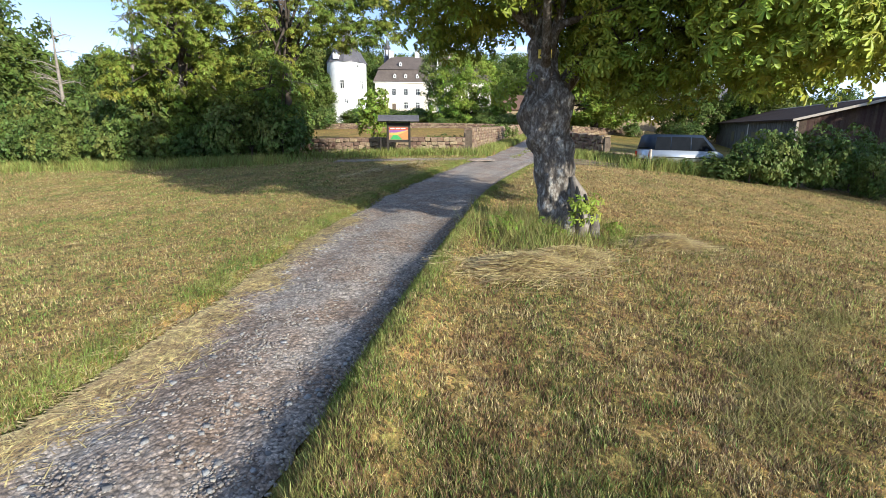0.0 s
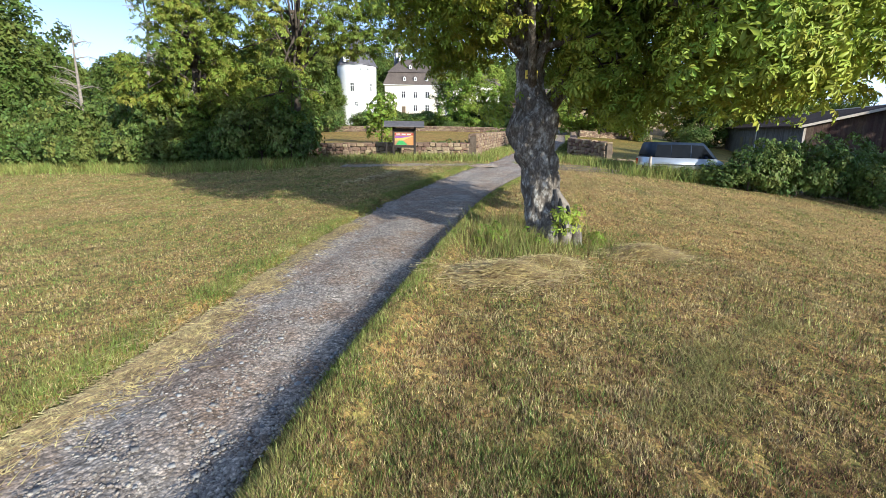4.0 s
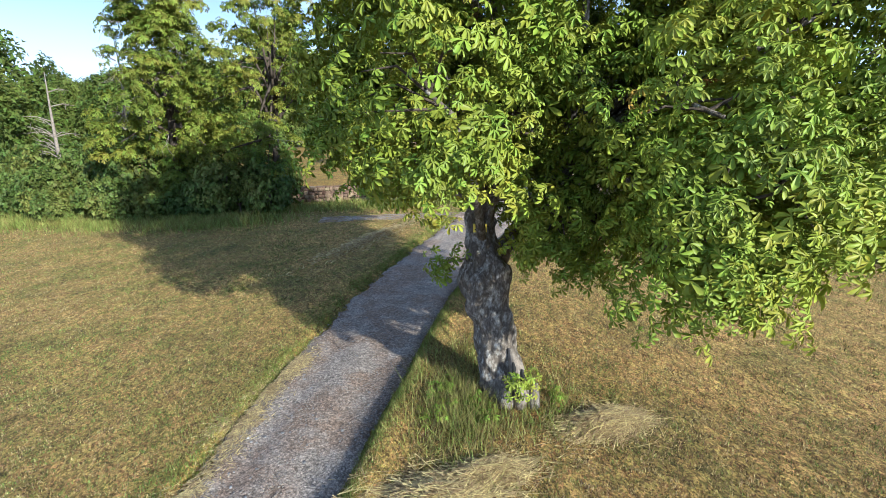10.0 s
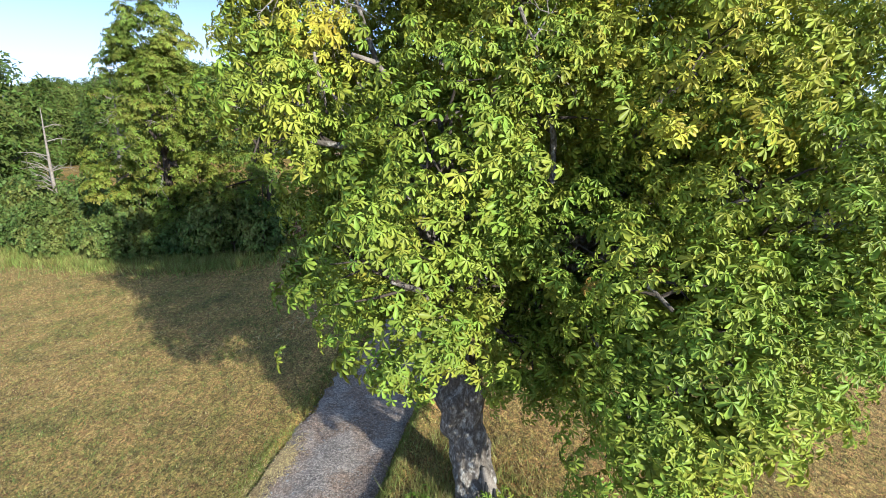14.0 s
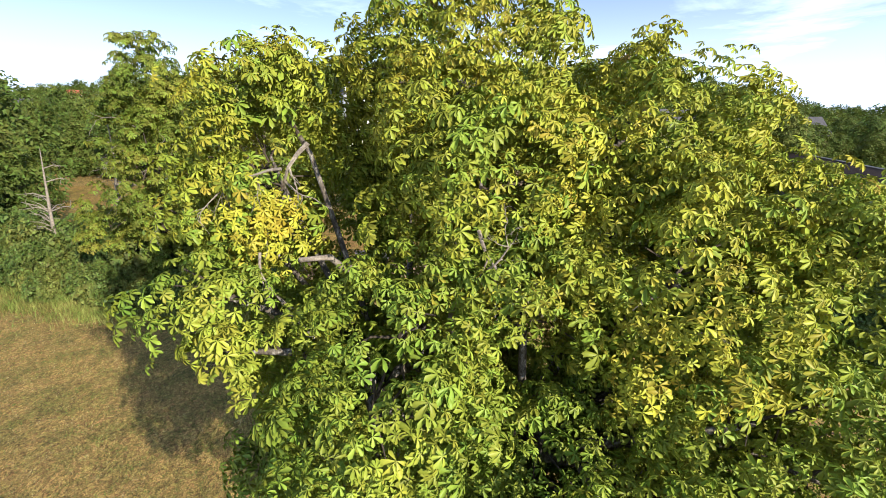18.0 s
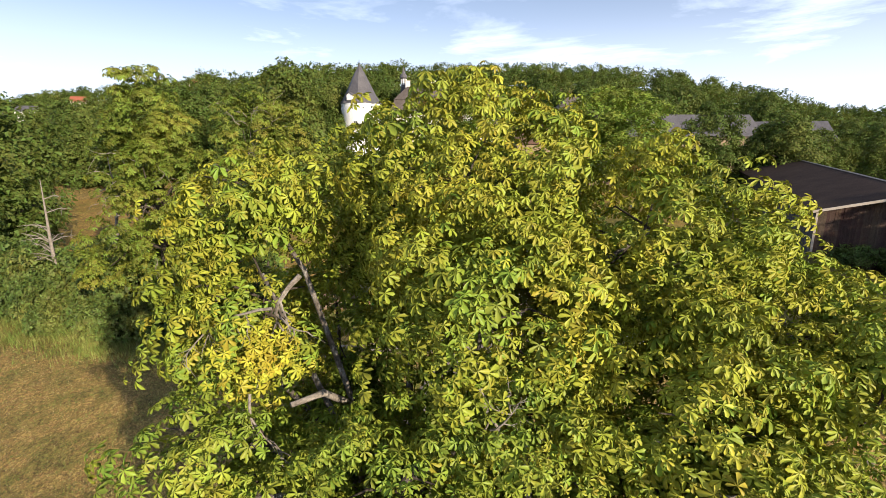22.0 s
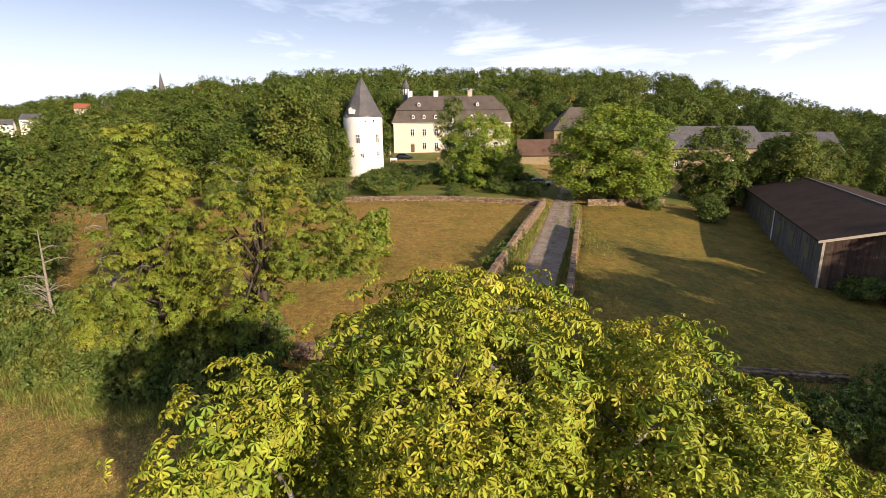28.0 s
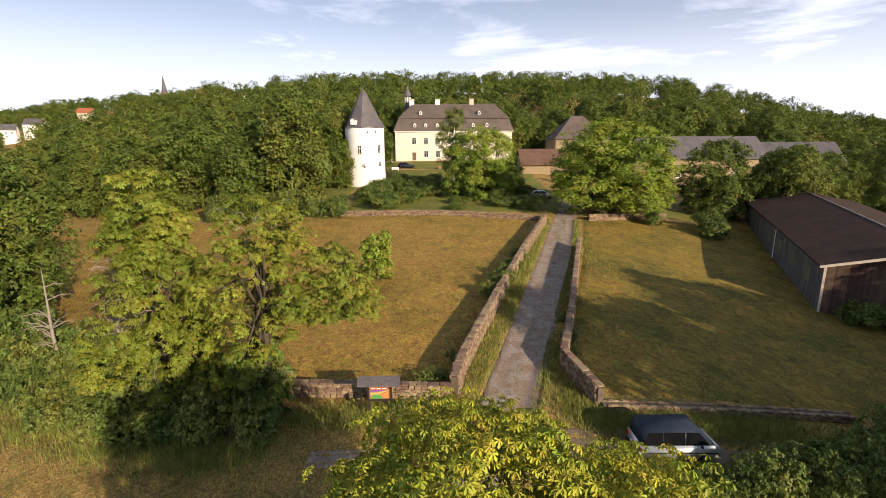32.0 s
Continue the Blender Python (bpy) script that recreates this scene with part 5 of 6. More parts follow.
for i in range(n):
    y = (i + .5) * BL / n
    child("plank", plank_grey, barn, pose(.06 - rr.uniform(0, .03), y, -1.4) @ Matrix.Diagonal((.05, BL / n * .95, 6.05 + y * SH, 1)))
for y in (4.5, 10.5, 16.5, 22.5, 29):
    b = part("hatch", box(-.04, y - .9, 1.9 + y * SH, .02, y + .9, 3.4 + y * SH), M_HATCH, barn, "faded yellowish boarded hatch")
part("corner_post", box(-.02, -.02, -1.2, .18, .02, 4.6), M_BEAM, barn)
part("drainpipe", tube([(-.1, 19.3, 0), (-.1, 19.3, 5)], [.06, .06], 7), M_FRAME, barn, "pale drainpipe")


# ---- walls of the fields ----
def block(rr):
    bm = box(-.5, -.5, -.5, .5, .5, .5)
    bmesh.ops.bevel(bm, geom=bm.edges[:], offset=.12, segments=1, affect="EDGES")
    for v in bm.verts:
        v.co += Vector((rr.uniform(-.06, .06), rr.uniform(-.06, .06), rr.uniform(-.06, .06)))
    return bm


BLOCKS = []
for i in range(6):
    me = bpy.data.meshes.new("stone")
    bm = block(random.Random(300 + i))
    bm.to_mesh(me)
    bmesh.ops.triangulate(bm, faces=bm.faces[:])
    bm.verts.index_update()
    BLOCKS.append((me, np.array([tuple(v.co) for v in bm.verts]), np.array([[v.index for v in f.verts] for f in bm.faces])))
    bm.free()
    me.materials.append(M_RUBBLE)


def along(path, s):
    """Place and heading at the length s of a path in the plan."""
    for (x0, y0), (x1, y1) in zip(path, path[1:]):
        d = math.hypot(x1 - x0, y1 - y0)
        if s <= d:
            return x0 + (x1 - x0) * s / d, y0 + (y1 - y0) * s / d, math.degrees(math.atan2(y1 - y0, x1 - x0))
        s -= d
    return x1, y1, math.degrees(math.atan2(y1 - y0, x1 - x0))


def stone_wall(path, height, thick, label, rr, singles=150, cap=True):
    """A rubble wall along a path: mortar core, stones on both faces, flat coping stones."""
    w = tagged(new("stone_wall"), label, "wall")
    total = sum(math.hypot(b[0] - a[0], b[1] - a[1]) for a, b in zip(path, path[1:]))
    bm = bmesh.new()
    n = int(total / .6) + 2
    prev = None
    for i in range(n):
        x, y, h = along(path, total * i / (n - 1))
        nx, ny = -math.sin(radians(h)), math.cos(radians(h))
        z = gz(x, y)
        t = thick / 2 - .05
        ring = [bm.verts.new((x + nx * s * t, y + ny * s * t, z + zz)) for s, zz in ((-1, -.4), (1, -.4), (1, height - .06), (-1, height - .06))]
        if prev:
            for k in range(4):
                bm.faces.new((prev[k], prev[(k + 1) % 4], ring[(k + 1) % 4], ring[k]))
        else:
            bm.faces.new(ring[::-1])
        prev = ring
    bm.faces.new(prev)
    bmesh.ops.recalc_face_normals(bm, faces=bm.faces)
    part("core", bm, M_WALL, w)
    spots = []
    rows = max(3, int(height / .19))
    for side in (-1, 1):
        for r in range(rows):
            s = rr.uniform(0, .2)
            while s < total:
                L = rr.uniform(.13, .48)
                x, y, h = along(path, s + L / 2)
                nx, ny = -math.sin(radians(h)), math.cos(radians(h))
                zc = gz(x, y) + (r + .5) * height / rows + rr.uniform(-.035, .035)
                spots.append((pose(x + nx * side * (thick / 2 - .04), y + ny * side * (thick / 2 - .04), zc, rr.uniform(-6, 6), rr.uniform(-9, 9), h + rr.uniform(-6, 6)) @ Matrix.Diagonal((L * .96, .13 + rr.uniform(0, .1), height / rows * rr.uniform(.7, 1.15), 1)), s + (0 if side < 0 else 3)))
                s += L
    caps = []
    if cap:
        s = 0
        while s < total:
            L = rr.uniform(.4, .7)
            x, y, h = along(path, s + L / 2)
            caps.append((pose(x, y, gz(x, y) + height, rr.uniform(-3, 3), rr.uniform(-3, 3), h) @ Matrix.Diagonal((L * .97, thick * rr.uniform(.8, 1.08), rr.uniform(.05, .12), 1)), s))
            s += L
    spots.sort(key=lambda q: q[1])
    for m, s in spots[:singles]:
        child("stone", BLOCKS[rr.randrange(6)][0], w, m)
    for m, s in caps[:60]:
        child("coping_stone", BLOCKS[rr.randrange(6)][0], w, m)
    rest = spots[singles:] + caps[60:]
    if rest:
        pieces = []
        for m, s in rest:
            _, v, f = BLOCKS[rr.randrange(6)]
            a = np.array(m)
            pieces.append((v @ a[:3, :3].T + a[:3, 3], f))
        o = child("stones", np_mesh("stones", *join(pieces), M_RUBBLE_I), w)
        o["kind"] = "stuff"
    return w


rr = random.Random(77)
stone_wall([(3.0, 28.2), (3.4, 30.5), (4.4, 34), (7.1, 43), (12.2, 59.2), (17.3, 73.6)], 1.35, .5, "long weathered rubble wall along the lane's meadow side", rr, 150)
stone_wall([(2.8, 28.1), (-.5, 28.3), (-6, 28.7), (-14, 29.5)], .85, .5, "low rubble wall behind the notice board", rr, 240)
stone_wall([(11.1, 27.6), (10.1, 31.9), (12.8, 40.3), (19, 61.2)], 1.3, .45, "straight rubble wall on the lane's other side", rr, 120)
stone_wall([(11.2, 27.5), (19.6, 28.1), (25.9, 28.6)], .45, .5, "low pale rubble wall behind the parked van", rr, 150, False)
stone_wall([(17.2, 74.8), (1.7, 78.5), (-18.5, 80)], .8, .5, "low garden wall at the top of the meadow", rr, 40)
stone_wall([(24.5, 76), (31, 78), (38, 80)], 1.0, .5, "overgrown field wall below the chestnuts", rr, 30)


# ---- notice board ----
nb = thing("notice_board", pose(-1.05, 26.9, gz(-1.05, 26.9), 0, 0, 2), "dark wooden notice board with small slate roof and colourful panel", "notice board")
for x in (-.6, .6):
    part("post", box(x - .06, -.06, -.3, x + .06, .06, 1.8, .008), M_DARKWOOD, nb)
for x in (-1.0, ):
    part("side_post", box(x - .05, -.1, -.3, x + .05, .1, .95, .008), M_DARKWOOD, nb)
part("rail", box(-.54, -.04, .66, .54, .04, .8), M_DARKWOOD, nb)
part("rail", box(-.54, -.04, 1.5, .54, .04, 1.74), M_DARKWOOD, nb)
pan = part("panel", box(-.54, -.03, .8, .54, .02, 1.5), M_PANEL, nb, "printed panel in red, orange, yellow, green and violet")
for k, (m, pts) in enumerate(((M_P_RED, [(-.64, 1.42), (.64, 1.42), (.64, 1.58), (-.64, 1.58)]), (M_P_GREEN, [(-.6, .74), (.25, .74), (-.1, 1.05), (-.35, 1.05)]), (M_P_YEL, [(-.62, 1.05), (-.1, 1.05), (.62, 1.35), (.62, 1.4), (-.62, 1.2)]), (M_P_ORA, [(.28, .76), (.62, .76), (.62, 1.3), (.0, 1.06)]), (M_P_VIO, [(-.2, 1.22), (.6, 1.39), (-.62, 1.39), (-.62, 1.22)]))):
    pts = [(x * .82, .8 + (z - .72) * .775) for x, z in pts]
    part("print", prism(pts, -.036 - .003 * k, -.031), m, pan)
for k in range(3):
    part("text_bar", box(-.45 + .3 * k, -.055, 1.385, -.22 + .3 * k, -.048, 1.43), M_FRAME, pan)
roof = part("roof", prism([(-.55, 1.78), (0, 2.06), (.55, 1.78), (.55, 1.84), (0, 2.13), (-.55, 1.84)], -1.12, 1.12), M_SLATE, nb)
roof.matrix_basis = pose(0, 0, 0, 0, 0, 90)

# ---- vehicles ----
def wheel(parent, x, y, r, side):
    w = part("wheel", lathe([(r * .55, -.09), (r * .93, -.1), (r, -.05), (r, .05), (r * .93, .1), (r * .55, .09)], 22), M_BLACK, parent, "", True)
    w.matrix_basis = pose(x, y, r, 90, 0, 0)
    part("rim", lathe([(r * .56, -.085), (r * .5, -.03), (r * .14, -.05), (r * .14, .05), (r * .5, .03), (r * .56, .085)], 14), M_CHROME, w)
    return w


def taper(bm, z0, k):
    zt = max(v.co.z for v in bm.verts)
    for v in bm.verts:
        if v.co.z > z0:
            v.co.y *= 1 - k * (v.co.z - z0) / (zt - z0)
    return bm


def vehicle(name, m, L, W, low, cabin, paint, roofpaint, label, category, wheels, r, panes, van=False):
    v = thing(name, m, label, category)
    bm = prism(low, -W / 2, W / 2)
    bmesh.ops.bevel(bm, geom=bm.edges[:], offset=.05, segments=2, affect="EDGES")
    part("body", bm, paint, v, "", True)
    zc = min(p[1] for p in cabin)
    bm = taper(prism(cabin, -W / 2 + .04, W / 2 - .04), zc + .05, .13)
    bmesh.ops.bevel(bm, geom=bm.edges[:], offset=.05, segments=2, affect="EDGES")
    part("cabin", bm, roofpaint, v, "", True)
    zt = max(p[1] for p in cabin)
    for s in (-1, 1):
        for x0, x1, x2, x3, za, zb in panes:
            def yy(z):
                return s * ((W / 2 - .04) * (1 - .13 * (z - zc) / (zt - zc)) + .006)
            bm = bmesh.new()
            q = [bm.verts.new(p) for p in ((x0, yy(za), za), (x1, yy(za), za), (x2, yy(zb), zb), (x3, yy(zb), zb))]
            f = bm.faces.new(q)
            e = bmesh.ops.extrude_face_region(bm, geom=[f])
            for g in e["geom"]:
                if isinstance(g, bmesh.types.BMVert):
                    g.co.y -= s * .03
            bmesh.ops.recalc_face_normals(bm, faces=bm.faces)
            part("side_window", bm, M_VANGLASS, v)
    for x in wheels:
        for s in (-1, 1):
            wheel(v, x, s * (W / 2 - .08), r, s)
    part("bumper", box(-.06, -W / 2 + .05, .33, .1, W / 2 - .05, .55, .03), M_BLACK if van else paint, v)
    part("bumper", box(L - .1, -W / 2 + .05, .3, L + .05, W / 2 - .05, .52, .03), M_BLACK if van else paint, v)
    for s in (-1, 1):
        part("tail_light", box(-.03, s * W / 2 - s * .04, .62, .06, s * W / 2 - s * .22, .92, .01), M_RED, v)
        part("headlight", box(L - .16, s * W / 2 - s * .08, .56, L + .02, s * W / 2 - s * .4, .7, .02), M_CHROME, v)
        part("mirror", box(L * .70, s * (W / 2 + .02), .98, L * .70 + .1, s * (W / 2 + .2), 1.12, .02), roofpaint, v)
    return v


van = vehicle("van", pose(11.6, 24.15, gz(13.4, 24.2) + .04, 0, 1.2, 2) @ Matrix.Diagonal((.9, .92, 1.0, 1)), 4.4, 1.78, [(0, .3), (0, 1.0), (3.9, 1.0), (4.32, .84), (4.42, .6), (4.42, .3)], [(.03, .98), (.2, 1.76), (3.05, 1.80), (3.98, .98)], M_SILVER, M_NAVY, "silver minivan with dark blue roof parked on gravel", "van", (.8, 3.45), .32, ((.2, 1.12, 1.12, .32, 1.03, 1.64), (1.17, 2.3, 2.28, 1.17, 1.03, 1.66), (2.36, 3.66, 3.0, 2.34, 1.03, 1.66)), True)
part("rear_window", prism([(.05, 1.08), (.2, 1.62), (.24, 1.62), (.09, 1.08)], -.66, .66), M_VANGLASS, van)
part("windscreen", prism([(3.86, 1.06), (3.06, 1.7), (3.1, 1.73), (3.92, 1.06)], -.66, .66), M_VANGLASS, van)
part("sunroof", box(.55, -.5, 1.735, 1.35, .5, 1.765, .01), M_GLASS, van)
part("sunroof", box(1.6, -.5, 1.745, 2.3, .5, 1.778, .01), M_GLASS, van)
part("trim_strip", box(.15, -.905, .62, 4.1, -.892, .68), M_BLACK, van)
part("number_plate", box(-.075, -.26, .6, -.03, .26, .72), M_FRAME, van)
for nm, x, y, rz, pm, lb in (("car", 18.6, 93.4, -6, M_SILVER, "silver estate car parked beside the drive"), ("car", -10.3, 130, 2, M_NAVY, "dark car parked on the manor's lawn")):
    c = vehicle(nm, pose(x, y, gz(x + 2, y) + .02, 0, 0, rz), 4.4, 1.74, [(0, .25), (0, .85), (.3, .92), (3.2, .9), (4.2, .72), (4.4, .5), (4.4, .25)], [(.15, .9), (.6, 1.4), (2.3, 1.43), (3.15, .9)], pm, pm, lb, "car", (.85, 3.5), .31, ((.55, 1.4, 1.35, .75, .95, 1.34), (1.46, 2.9, 2.3, 1.42, .95, 1.34)))
    part("windscreen", prism([(3.12, .96), (2.4, 1.38), (2.44, 1.40), (3.18, .96)], -.64, .64), M_GLASS, c)
post = thing("wooden_post", pose(11.4, 22.9, gz(11.4, 22.9)), "weathered pale wooden post", "post")
part("post", tube([(0, 0, -.3), (0.01, 0, .5), (0, .01, 1.0)], [.07, .065, .06], 9, wobble=.08, rnd=rr), M_BEAM, post)

# ---- village on the left skyline ----
for x, y, z, rz, w, wm, rm in ((-214, 240, 19, 30, 5, M_WHITE, M_SLATE), (-209, 250, 22, 10, 6, M_WHITE, M_SLATE), (-211, 290, 30, 20, 5, M_CREAM, M_REDTILE), (-162, 330, 44.5, -10, 5, M_CREAM, M_REDTILE), (-133, 330, 43.5, 15, 4, M_WHITE, M_SLATE), (-114, 380, 53.5, 5, 4, M_CREAM, M_REDTILE)):
    simple_house("house", pose(x, y, z, 0, 0, rz) @ Matrix.Diagonal((.75, .75, .7, 1)), w, 9, 4.6, 4, wm, rm, "village house with pitched roof on the hill", wins=((-3, 2.6), (0, 2.6), (3, 2.6)), base=14)
ch = thing("church", T(-209, 372, 0) @ Matrix.Scale(.85, 4), "far village church with slender spire", "church")
part("tower", box(-2.6, -2.6, -14, 2.6, 2.6, 11), M_RUBBLE_I, ch)
part("spire", lathe([(3.0, 11), (2.2, 13), (.05, 26)], 8), M_SLATE, ch)
part("nave", box(2.7, -4, -14, 18, 4, 4), M_RUBBLE_I, ch)
part("nave_roof", prism([(-4.4, 4), (0, 9), (4.4, 4)], 2.75, 18.5), M_SLATE, ch).matrix_basis = Matrix(((0, 1, 0, 0), (1, 0, 0, 0), (0, 0, 1, 0), (0, 0, 0, 1)))


# ---- near ground: gravel, grass, straw ----
rg = np.random.default_rng(88)


def pebble(rr):
    bm = bmesh.new()
    bmesh.ops.create_cone(bm, cap_ends=True, segments=5, radius1=1, radius2=.7, depth=1.3)
    bmesh.ops.triangulate(bm, faces=bm.faces[:])
    for v in bm.verts:
        v.co *= rr.uniform(.65, 1.3)
        v.co.z *= .42
    bm.verts.index_update()
    r = np.array([tuple(v.co) for v in bm.verts]), np.array([[v.index for v in f.verts] for f in bm.faces])
    bm.free()
    return r


PEB = [pebble(random.Random(400 + i)) for i in range(6)]


def road_surface(x, y):
    s = np.abs((x - road_mid(y)) / road_half(y))
    return land(x, y) - 0.05 - 0.035 * np.exp(-((s - 0.5) / 0.2) ** 2)


n = 36000
y = 0.8 + 23 * rg.random(n) ** 2.0
s = rg.uniform(-1.02, 1.02, n)
keep = rg.random(n) < (0.45 + 0.55 * np.clip(np.sin(y * 2.1 + s * 5) + rg.normal(size=n) * .5, 0, 1))
y, s = y[keep], s[keep]
x = road_mid(y) + s * road_half(y)
size = 0.006 + 0.011 * rg.random(len(y)) ** 2.2 + 0.0002 * y
pos = np.stack([x, y, road_surface(x, y) + size * .02], -1)
pieces = []
which = rg.integers(0, 6, len(y))
up = rg.normal(size=(len(y), 3)) * .25 + np.array([0, 0, 1])
for k in range(6):
    m = which == k
    pieces.append(scatter(*PEB[k], pos[m], up[m], rg.uniform(0, 6.28, m.sum()), size[m]))
gravel = new("gravel", np_mesh("gravel", *join(pieces), M_STONE))
tagged(gravel, "loose grey gravel scattered over the lane", "gravel", kind="stuff")
PM = [np_mesh("stone", *PEB[k], M_STONE_O) for k in range(6)]
for i in range(260):
    yy = 1.2 + 11 * rg.random() ** 1.5
    xx = float(road_mid(yy) + rg.uniform(-.95, .95) * road_half(yy))
    r = float(rg.uniform(.016, .03))
    child("stone", PM[i % 6], road, pose(xx, yy, float(road_surface(xx, yy)) + r * .15, rg.uniform(-15, 15), rg.uniform(-15, 15), rg.uniform(0, 360)) @ Matrix.Diagonal((r, r, r, 1)))


def blades(rg, x, y, h, w, lean, z=None):
    """Single tapered blades of grass rising from the ground."""
    n = len(x)
    z = ground_z(x, y) if z is None else z
    a = rg.uniform(0, 6.28, n)
    b = rg.uniform(0, 6.28, n)
    dx, dy = np.cos(a) * w / 2, np.sin(a) * w / 2
    p0 = np.stack([x - dx, y - dy, z - .01], -1)
    p1 = np.stack([x + dx, y + dy, z - .01], -1)
    t = np.stack([x + np.cos(b) * lean * h, y + np.sin(b) * lean * h, z + h], -1)
    v = np.stack([p0, p1, t], 1).reshape(-1, 3)
    return v, np.arange(3 * n).reshape(-1, 3)


def off_road(x, y, m=0.05):
    return np.abs(x - road_mid(y)) > road_half(y) + m


def wedge(n, r0, r1, power=1.0):
    r = r0 + (r1 - r0) * rg.random(n) ** power
    a = rg.uniform(-0.90, 0.90, n)
    return 0.3 + r * np.sin(a), -0.6 + r * np.cos(a)


x, y = wedge(820000, 1.3, 34, 2.1)
k = off_road(x, y, 0.02)
x, y = x[k], y[k]
pat = np.array([noise.noise(Vector((a * .35, b * .35, 3))) + .7 * noise.noise(Vector((a * 1.9, b * 1.9, 8))) for a, b in zip(x, y)])
tuft = np.array([noise.noise(Vector((a * 5.5, b * 5.5, 1))) for a, b in zip(x, y)])
k = rg.random(len(x)) < 0.84 + 0.12 * pat + 0.4 * tuft
x, y, pat, tuft = x[k], y[k], pat[k], tuft[k]
dist = np.hypot(x, y)
h = (0.014 + 0.026 * rg.random(len(x)) + 0.02 * np.clip(pat, 0, 1) + 0.03 * np.clip(tuft, 0, 1)) * (1 + .015 * dist)
wd = (0.0050 + 0.0008 * dist) * rg.uniform(.6, 1.4, len(x))
row = np.sin((x - road_mid(y)) * 5.2 + 1.5 * np.sin(y * .3))
green = rg.random(len(x)) < np.clip(np.where(x < road_mid(y), 0.58, 0.27) + 0.5 * pat + 0.16 * row, 0.1, 0.85)
for nm, m, mt, lb in (("grass", green, M_GRASS, "short green tufts in the mown meadow"), ("dry_grass", ~green, M_DRY, "brown and straw-coloured mown stubble of the meadow")):
    o = new(nm, np_mesh(nm, *blades(rg, x[m], y[m], h[m], wd[m], rg.uniform(.1, 1.1, m.sum())), mt))
    tagged(o, lb, "grass", kind="stuff")

# greener, taller grass along the lane's edges
n = 110000
y = 0.6 + 25 * rg.random(n) ** 1.5
side = np.where(rg.random(n) < .42, -1, 1)
o = np.abs(rg.normal(size=n)) * np.where(side < 0, .3, .2) + np.where(side < 0, .0, .02)
x = road_mid(y) + side * (road_half(y) + o)
pt = np.array([noise.noise(Vector((a * 1.6, b * 1.1, 5))) for a, b in zip(x, y)])
k = rg.random(n) < .75 + 1.1 * pt
x, y, o, side, n = x[k], y[k], o[k], side[k], k.sum()
h = rg.uniform(.025, .095, n) * np.where(side < 0, 1.0, .9) * np.exp(-o * .8)
verge = new("verge_grass", np_mesh("verge_grass", *blades(rg, x, y, h, .005 + .0009 * y, rg.uniform(.1, 1.1, n)), M_VERGE))
tagged(verge, "longer green grass along both edges of the lane", "grass", kind="stuff")

# swaths of longer grass left by the mower
n = 4200
u = rg.random(n)
x = 1.75 + 2.2 * u + .12 * np.sin(9 * u) + rg.normal(size=n) * .13
y = 2.1 + 1.95 * u + rg.normal(size=n) * .13
o = new("mown_swath", np_mesh("mown_swath", *blades(rg, x, y, rg.uniform(.04, .11, n), .0055, rg.uniform(.4, 1.8, n)), M_SWATH))
tagged(o, "ragged swath of uncut grass left by the mower", "grass", kind="stuff")

# weeds and long grass round the chestnut's foot, by the walls and the board
cx, cy, hh = [], [], []
for px, py, sx, sy, cnt, ht in ((1.75, 7.6, .32, .6, 2600, .36), (1.35, 7.2, .35, .5, 900, .16), (2.5, 7.1, .4, .25, 500, .22), (3.2, 8.0, .35, .6, 600, .26), (2.2, 9.2, .6, .6, 800, .3), (4.4, 4.3, .25, .8, 350, .12), (2.6, 4.5, .4, .5, 350, .11), (13.4, 22.9, 1.6, .35, 3600, .75), (0.5, 26.9, 2.6, .5, 3500, .45), (-4, 26.2, 2.5, .6, 2500, .4), (-9, 23.6, 1.6, .7, 3800, .5), (-13, 24.6, 2.0, .6, 3800, .5), (-18, 26.3, 2.2, .6, 3400, .6), (-23, 28.6, 2.4, .7, 2600, .6), (14, 26.4, 2.2, .5, 3500, .55), (19, 26.3, 3.0, .7, 4200, .6), (11, 26.2, .6, .8, 1500, .5), (15.5, 27.6, 3.5, .4, 3000, .5), (5.2, 33, .35, 3.5, 2500, .4), (9.9, 32, .3, 2.8, 2200, .45), (9.9, 27.6, .6, .8, 1500, .5), (8.2, 43, .3, 4.5, 2500, .4), (13, 45, .3, 4.0, 2000, .4), (11.9, 55, .4, 6, 2500, .4), (18.3, 63, .4, 5, 2000, .4)):
    cx.append(px + rg.normal(size=cnt) * sx + (0.28 * (rg.normal(size=cnt) * sy) if py > 30 and sy > 2 else 0))
    cy.append(py + rg.normal(size=cnt) * sy)
    hh.append(ht * rg.uniform(.3, 1.1, cnt))
x, y, h = np.concatenate(cx), np.concatenate(cy), np.concatenate(hh)
k = off_road(x, y, .02)
x, y, h = x[k], y[k], h[k]
dry = (y < 10) & (rg.random(len(x)) < .5)
dry_weeds = new("dry_weeds", np_mesh("dry_weeds", *blades(rg, x[dry], y[dry], h[dry] * 1.1, .013, rg.uniform(.2, 1.1, dry.sum())), M_SWATH))
tagged(dry_weeds, "bleached dry stalks standing round the chestnut's foot", "grass", kind="stuff")
x, y, h = x[~dry], y[~dry], h[~dry]
weeds = new("weeds", np_mesh("weeds", *blades(rg, x, y, h, .008 + .0012 * y, rg.uniform(.1, .8, len(x))), M_VERGE))
tagged(weeds, "tall uncut weeds and grass round the trunk and walls", "grass", kind="stuff")

# grass along the walled part of the lane and on the crown between its ruts
n = 15000
y = rg.uniform(25.5, 76, n)
band = rg.integers(0, 5, n)
half = road_half(y)
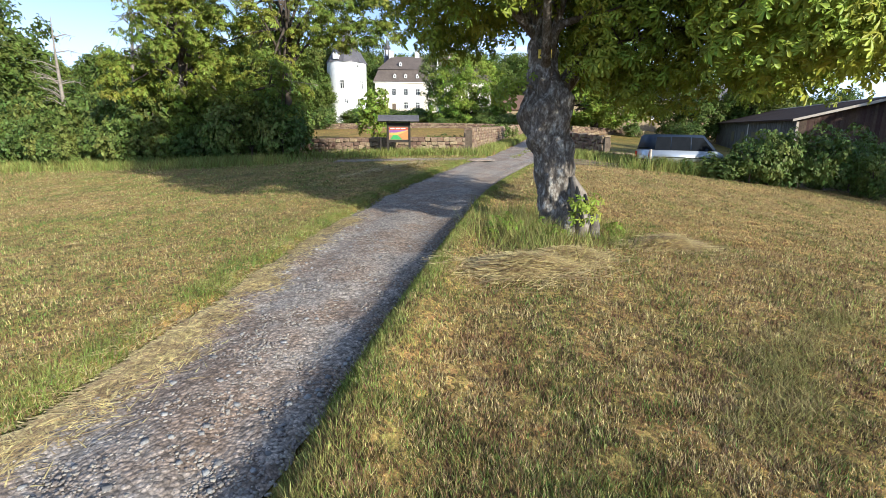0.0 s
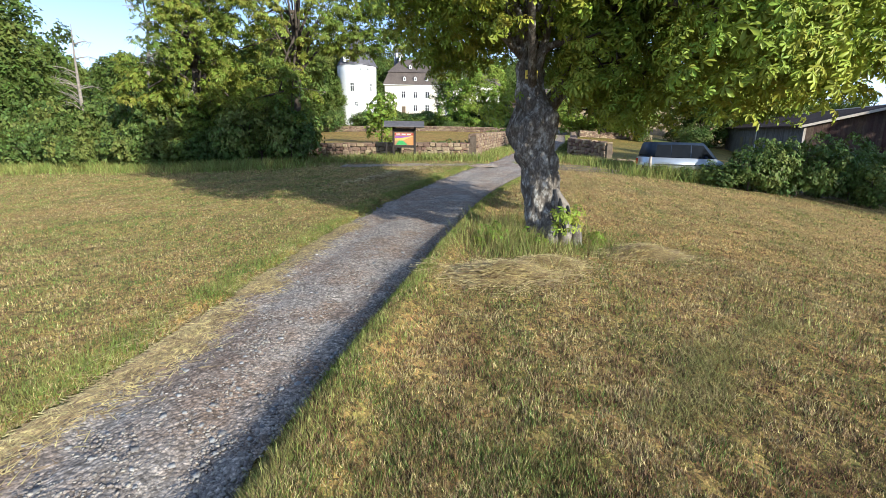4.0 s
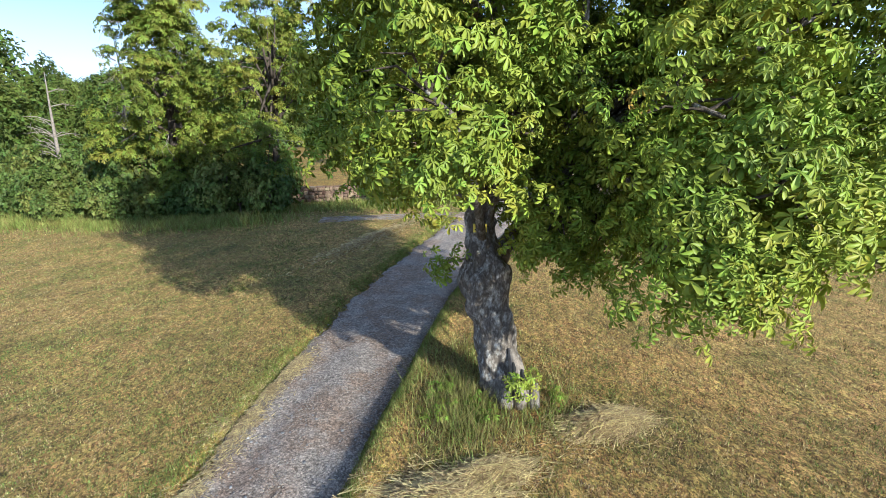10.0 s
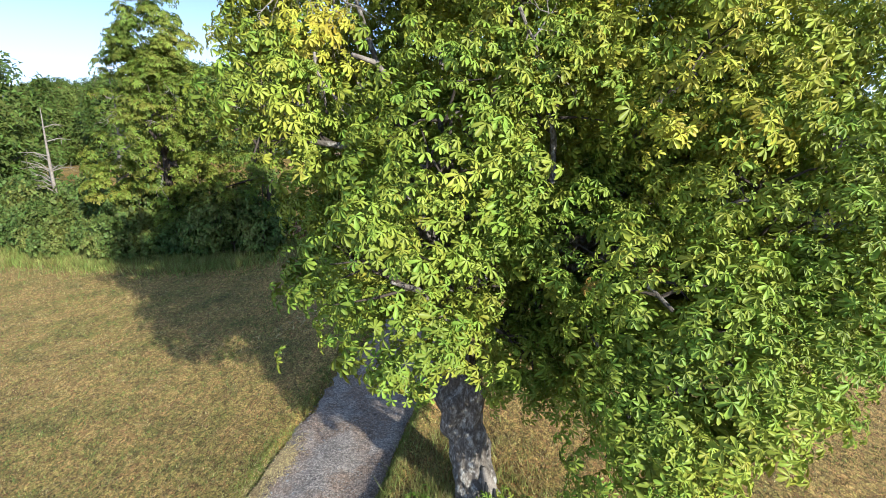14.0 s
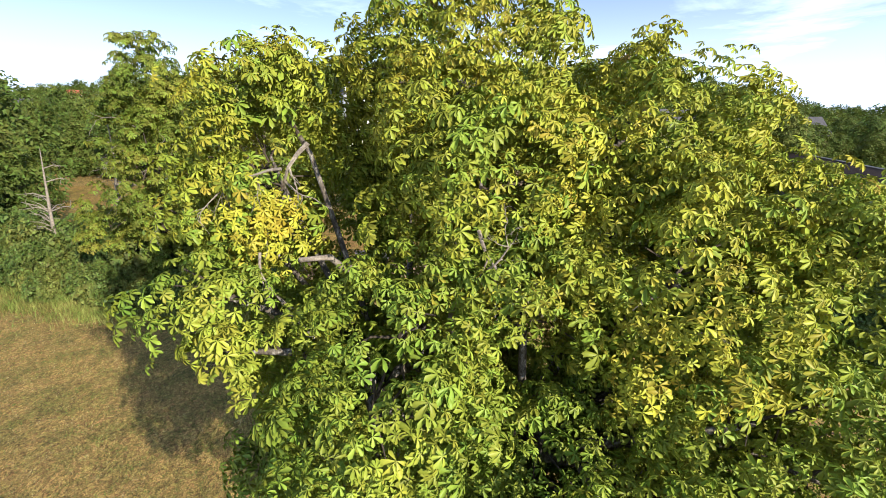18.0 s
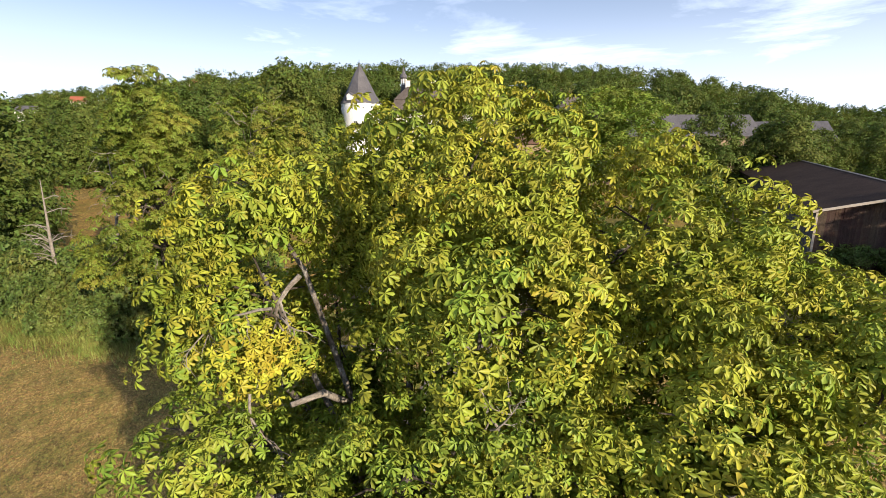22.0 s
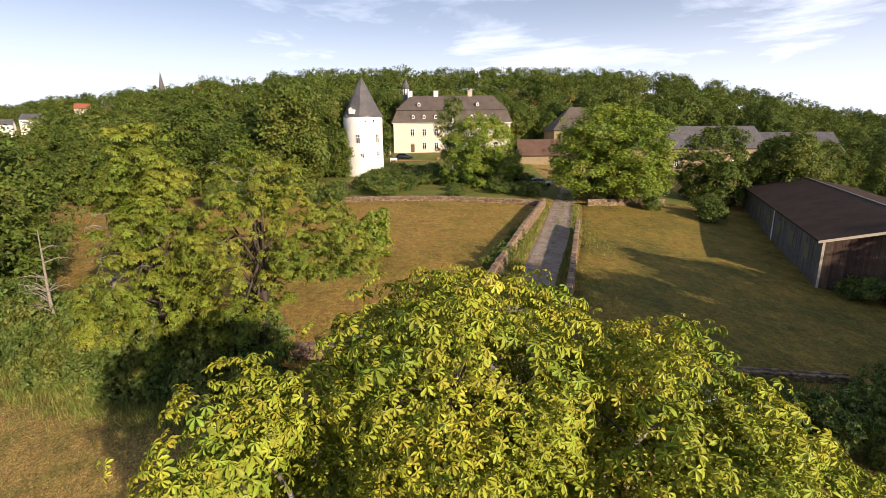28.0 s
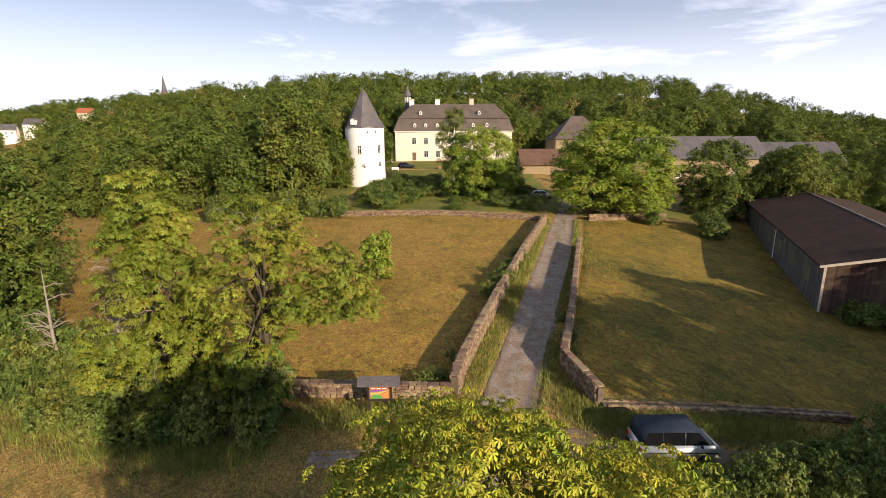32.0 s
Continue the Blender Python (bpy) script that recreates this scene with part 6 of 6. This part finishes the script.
o = np.where(band < 2, -half - .1 - 1.3 * rg.random(n), np.where(band < 4, half - .25 + .9 * rg.random(n) ** 2, rg.normal(size=n) * .16))
x = road_mid(y) + o
pt = np.array([noise.noise(Vector((a * .5, b * .5, 7))) for a, b in zip(x, y)])
k = rg.random(n) < np.where(band == 4, .25 + 1.2 * pt, .75 + .8 * pt)
x, y, band = x[k], y[k], band[k]
on = ~off_road(x, y, 0)
h = rg.uniform(.1, .4, len(x)) * np.where(band == 4, .35, 1)
lane_grass = new("lane_grass", np_mesh("lane_grass", *blades(rg, x, y, h, .012 + .0009 * y, rg.uniform(.1, .7, len(x)), np.where(on, road_surface(x, y), ground_z(x, y))), M_VERGE))
tagged(lane_grass, "yellow-green grass growing between the lane and its walls", "grass", kind="stuff")


def straw_heap(px, py, sx, sy, rz, n, label, length=0.5, pile=0.2, mess=0.55):
    """Cut straw lying in a swath: long thin stalks, mostly flat."""
    a = radians(rz)
    u, w = rg.normal(size=n) * sx, rg.normal(size=n) * sy
    x, y = px + u * math.cos(a) - w * math.sin(a), py + u * math.sin(a) + w * math.cos(a)
    hump = pile * np.exp(-(u / sx) ** 2 / 2 - (w / sy) ** 2 / 2)
    on = ~off_road(x, y, 0)
    z = np.where(on, road_surface(x, y), ground_z(x, y)) + .01 + hump * rg.random(n)
    d = a + rg.normal(size=n) * mess
    L = rg.uniform(.25, 1, n) * length
    dx, dy = np.cos(d) * L / 2, np.sin(d) * L / 2
    wd = .003 + .0006 * y
    px_, py_ = -np.sin(d) * wd, np.cos(d) * wd
    t0, t1 = rg.normal(size=n) * pile * .15, rg.normal(size=n) * pile * .15
    v = np.stack([np.stack([x - dx - px_, y - dy - py_, z + t0], -1), np.stack([x - dx + px_, y - dy + py_, z + t0 + .002], -1), np.stack([x + dx, y + dy, z + t1], -1)], 1).reshape(-1, 3)
    o = new("straw", np_mesh("straw", v, np.arange(3 * n).reshape(-1, 3), M_STRAW))
    return tagged(o, label, "straw", kind="stuff")


straw_heap(1.35, 5.5, .42, .26, 8, 3600, "flattened pale straw in front of the chestnut")
straw_heap(1.95, 5.95, .4, .16, 20, 1600, "flattened pale straw in front of the chestnut")
straw_heap(4.05, 7.2, .42, .2, 20, 3000, "mound of pale cut straw beside the trunk")
for k in range(17):
    py = 1.6 + .52 * k + rg.uniform(-.15, .15)
    px = float(road_mid(py) - road_half(py)) + .1 + rg.uniform(-.12, .1)
    straw_heap(px, py, rg.uniform(.2, .34), rg.uniform(.1, .17), 72 + rg.uniform(-8, 8), int(rg.choice((60, 250, 700, 1100))), "thin matted patch of straw on the lane's edge", 0.2, 0.025, 0.9)
straw_heap(-0.9, 19.5, 2.0, .3, 60, 1200, "thin dry swath along the lane")
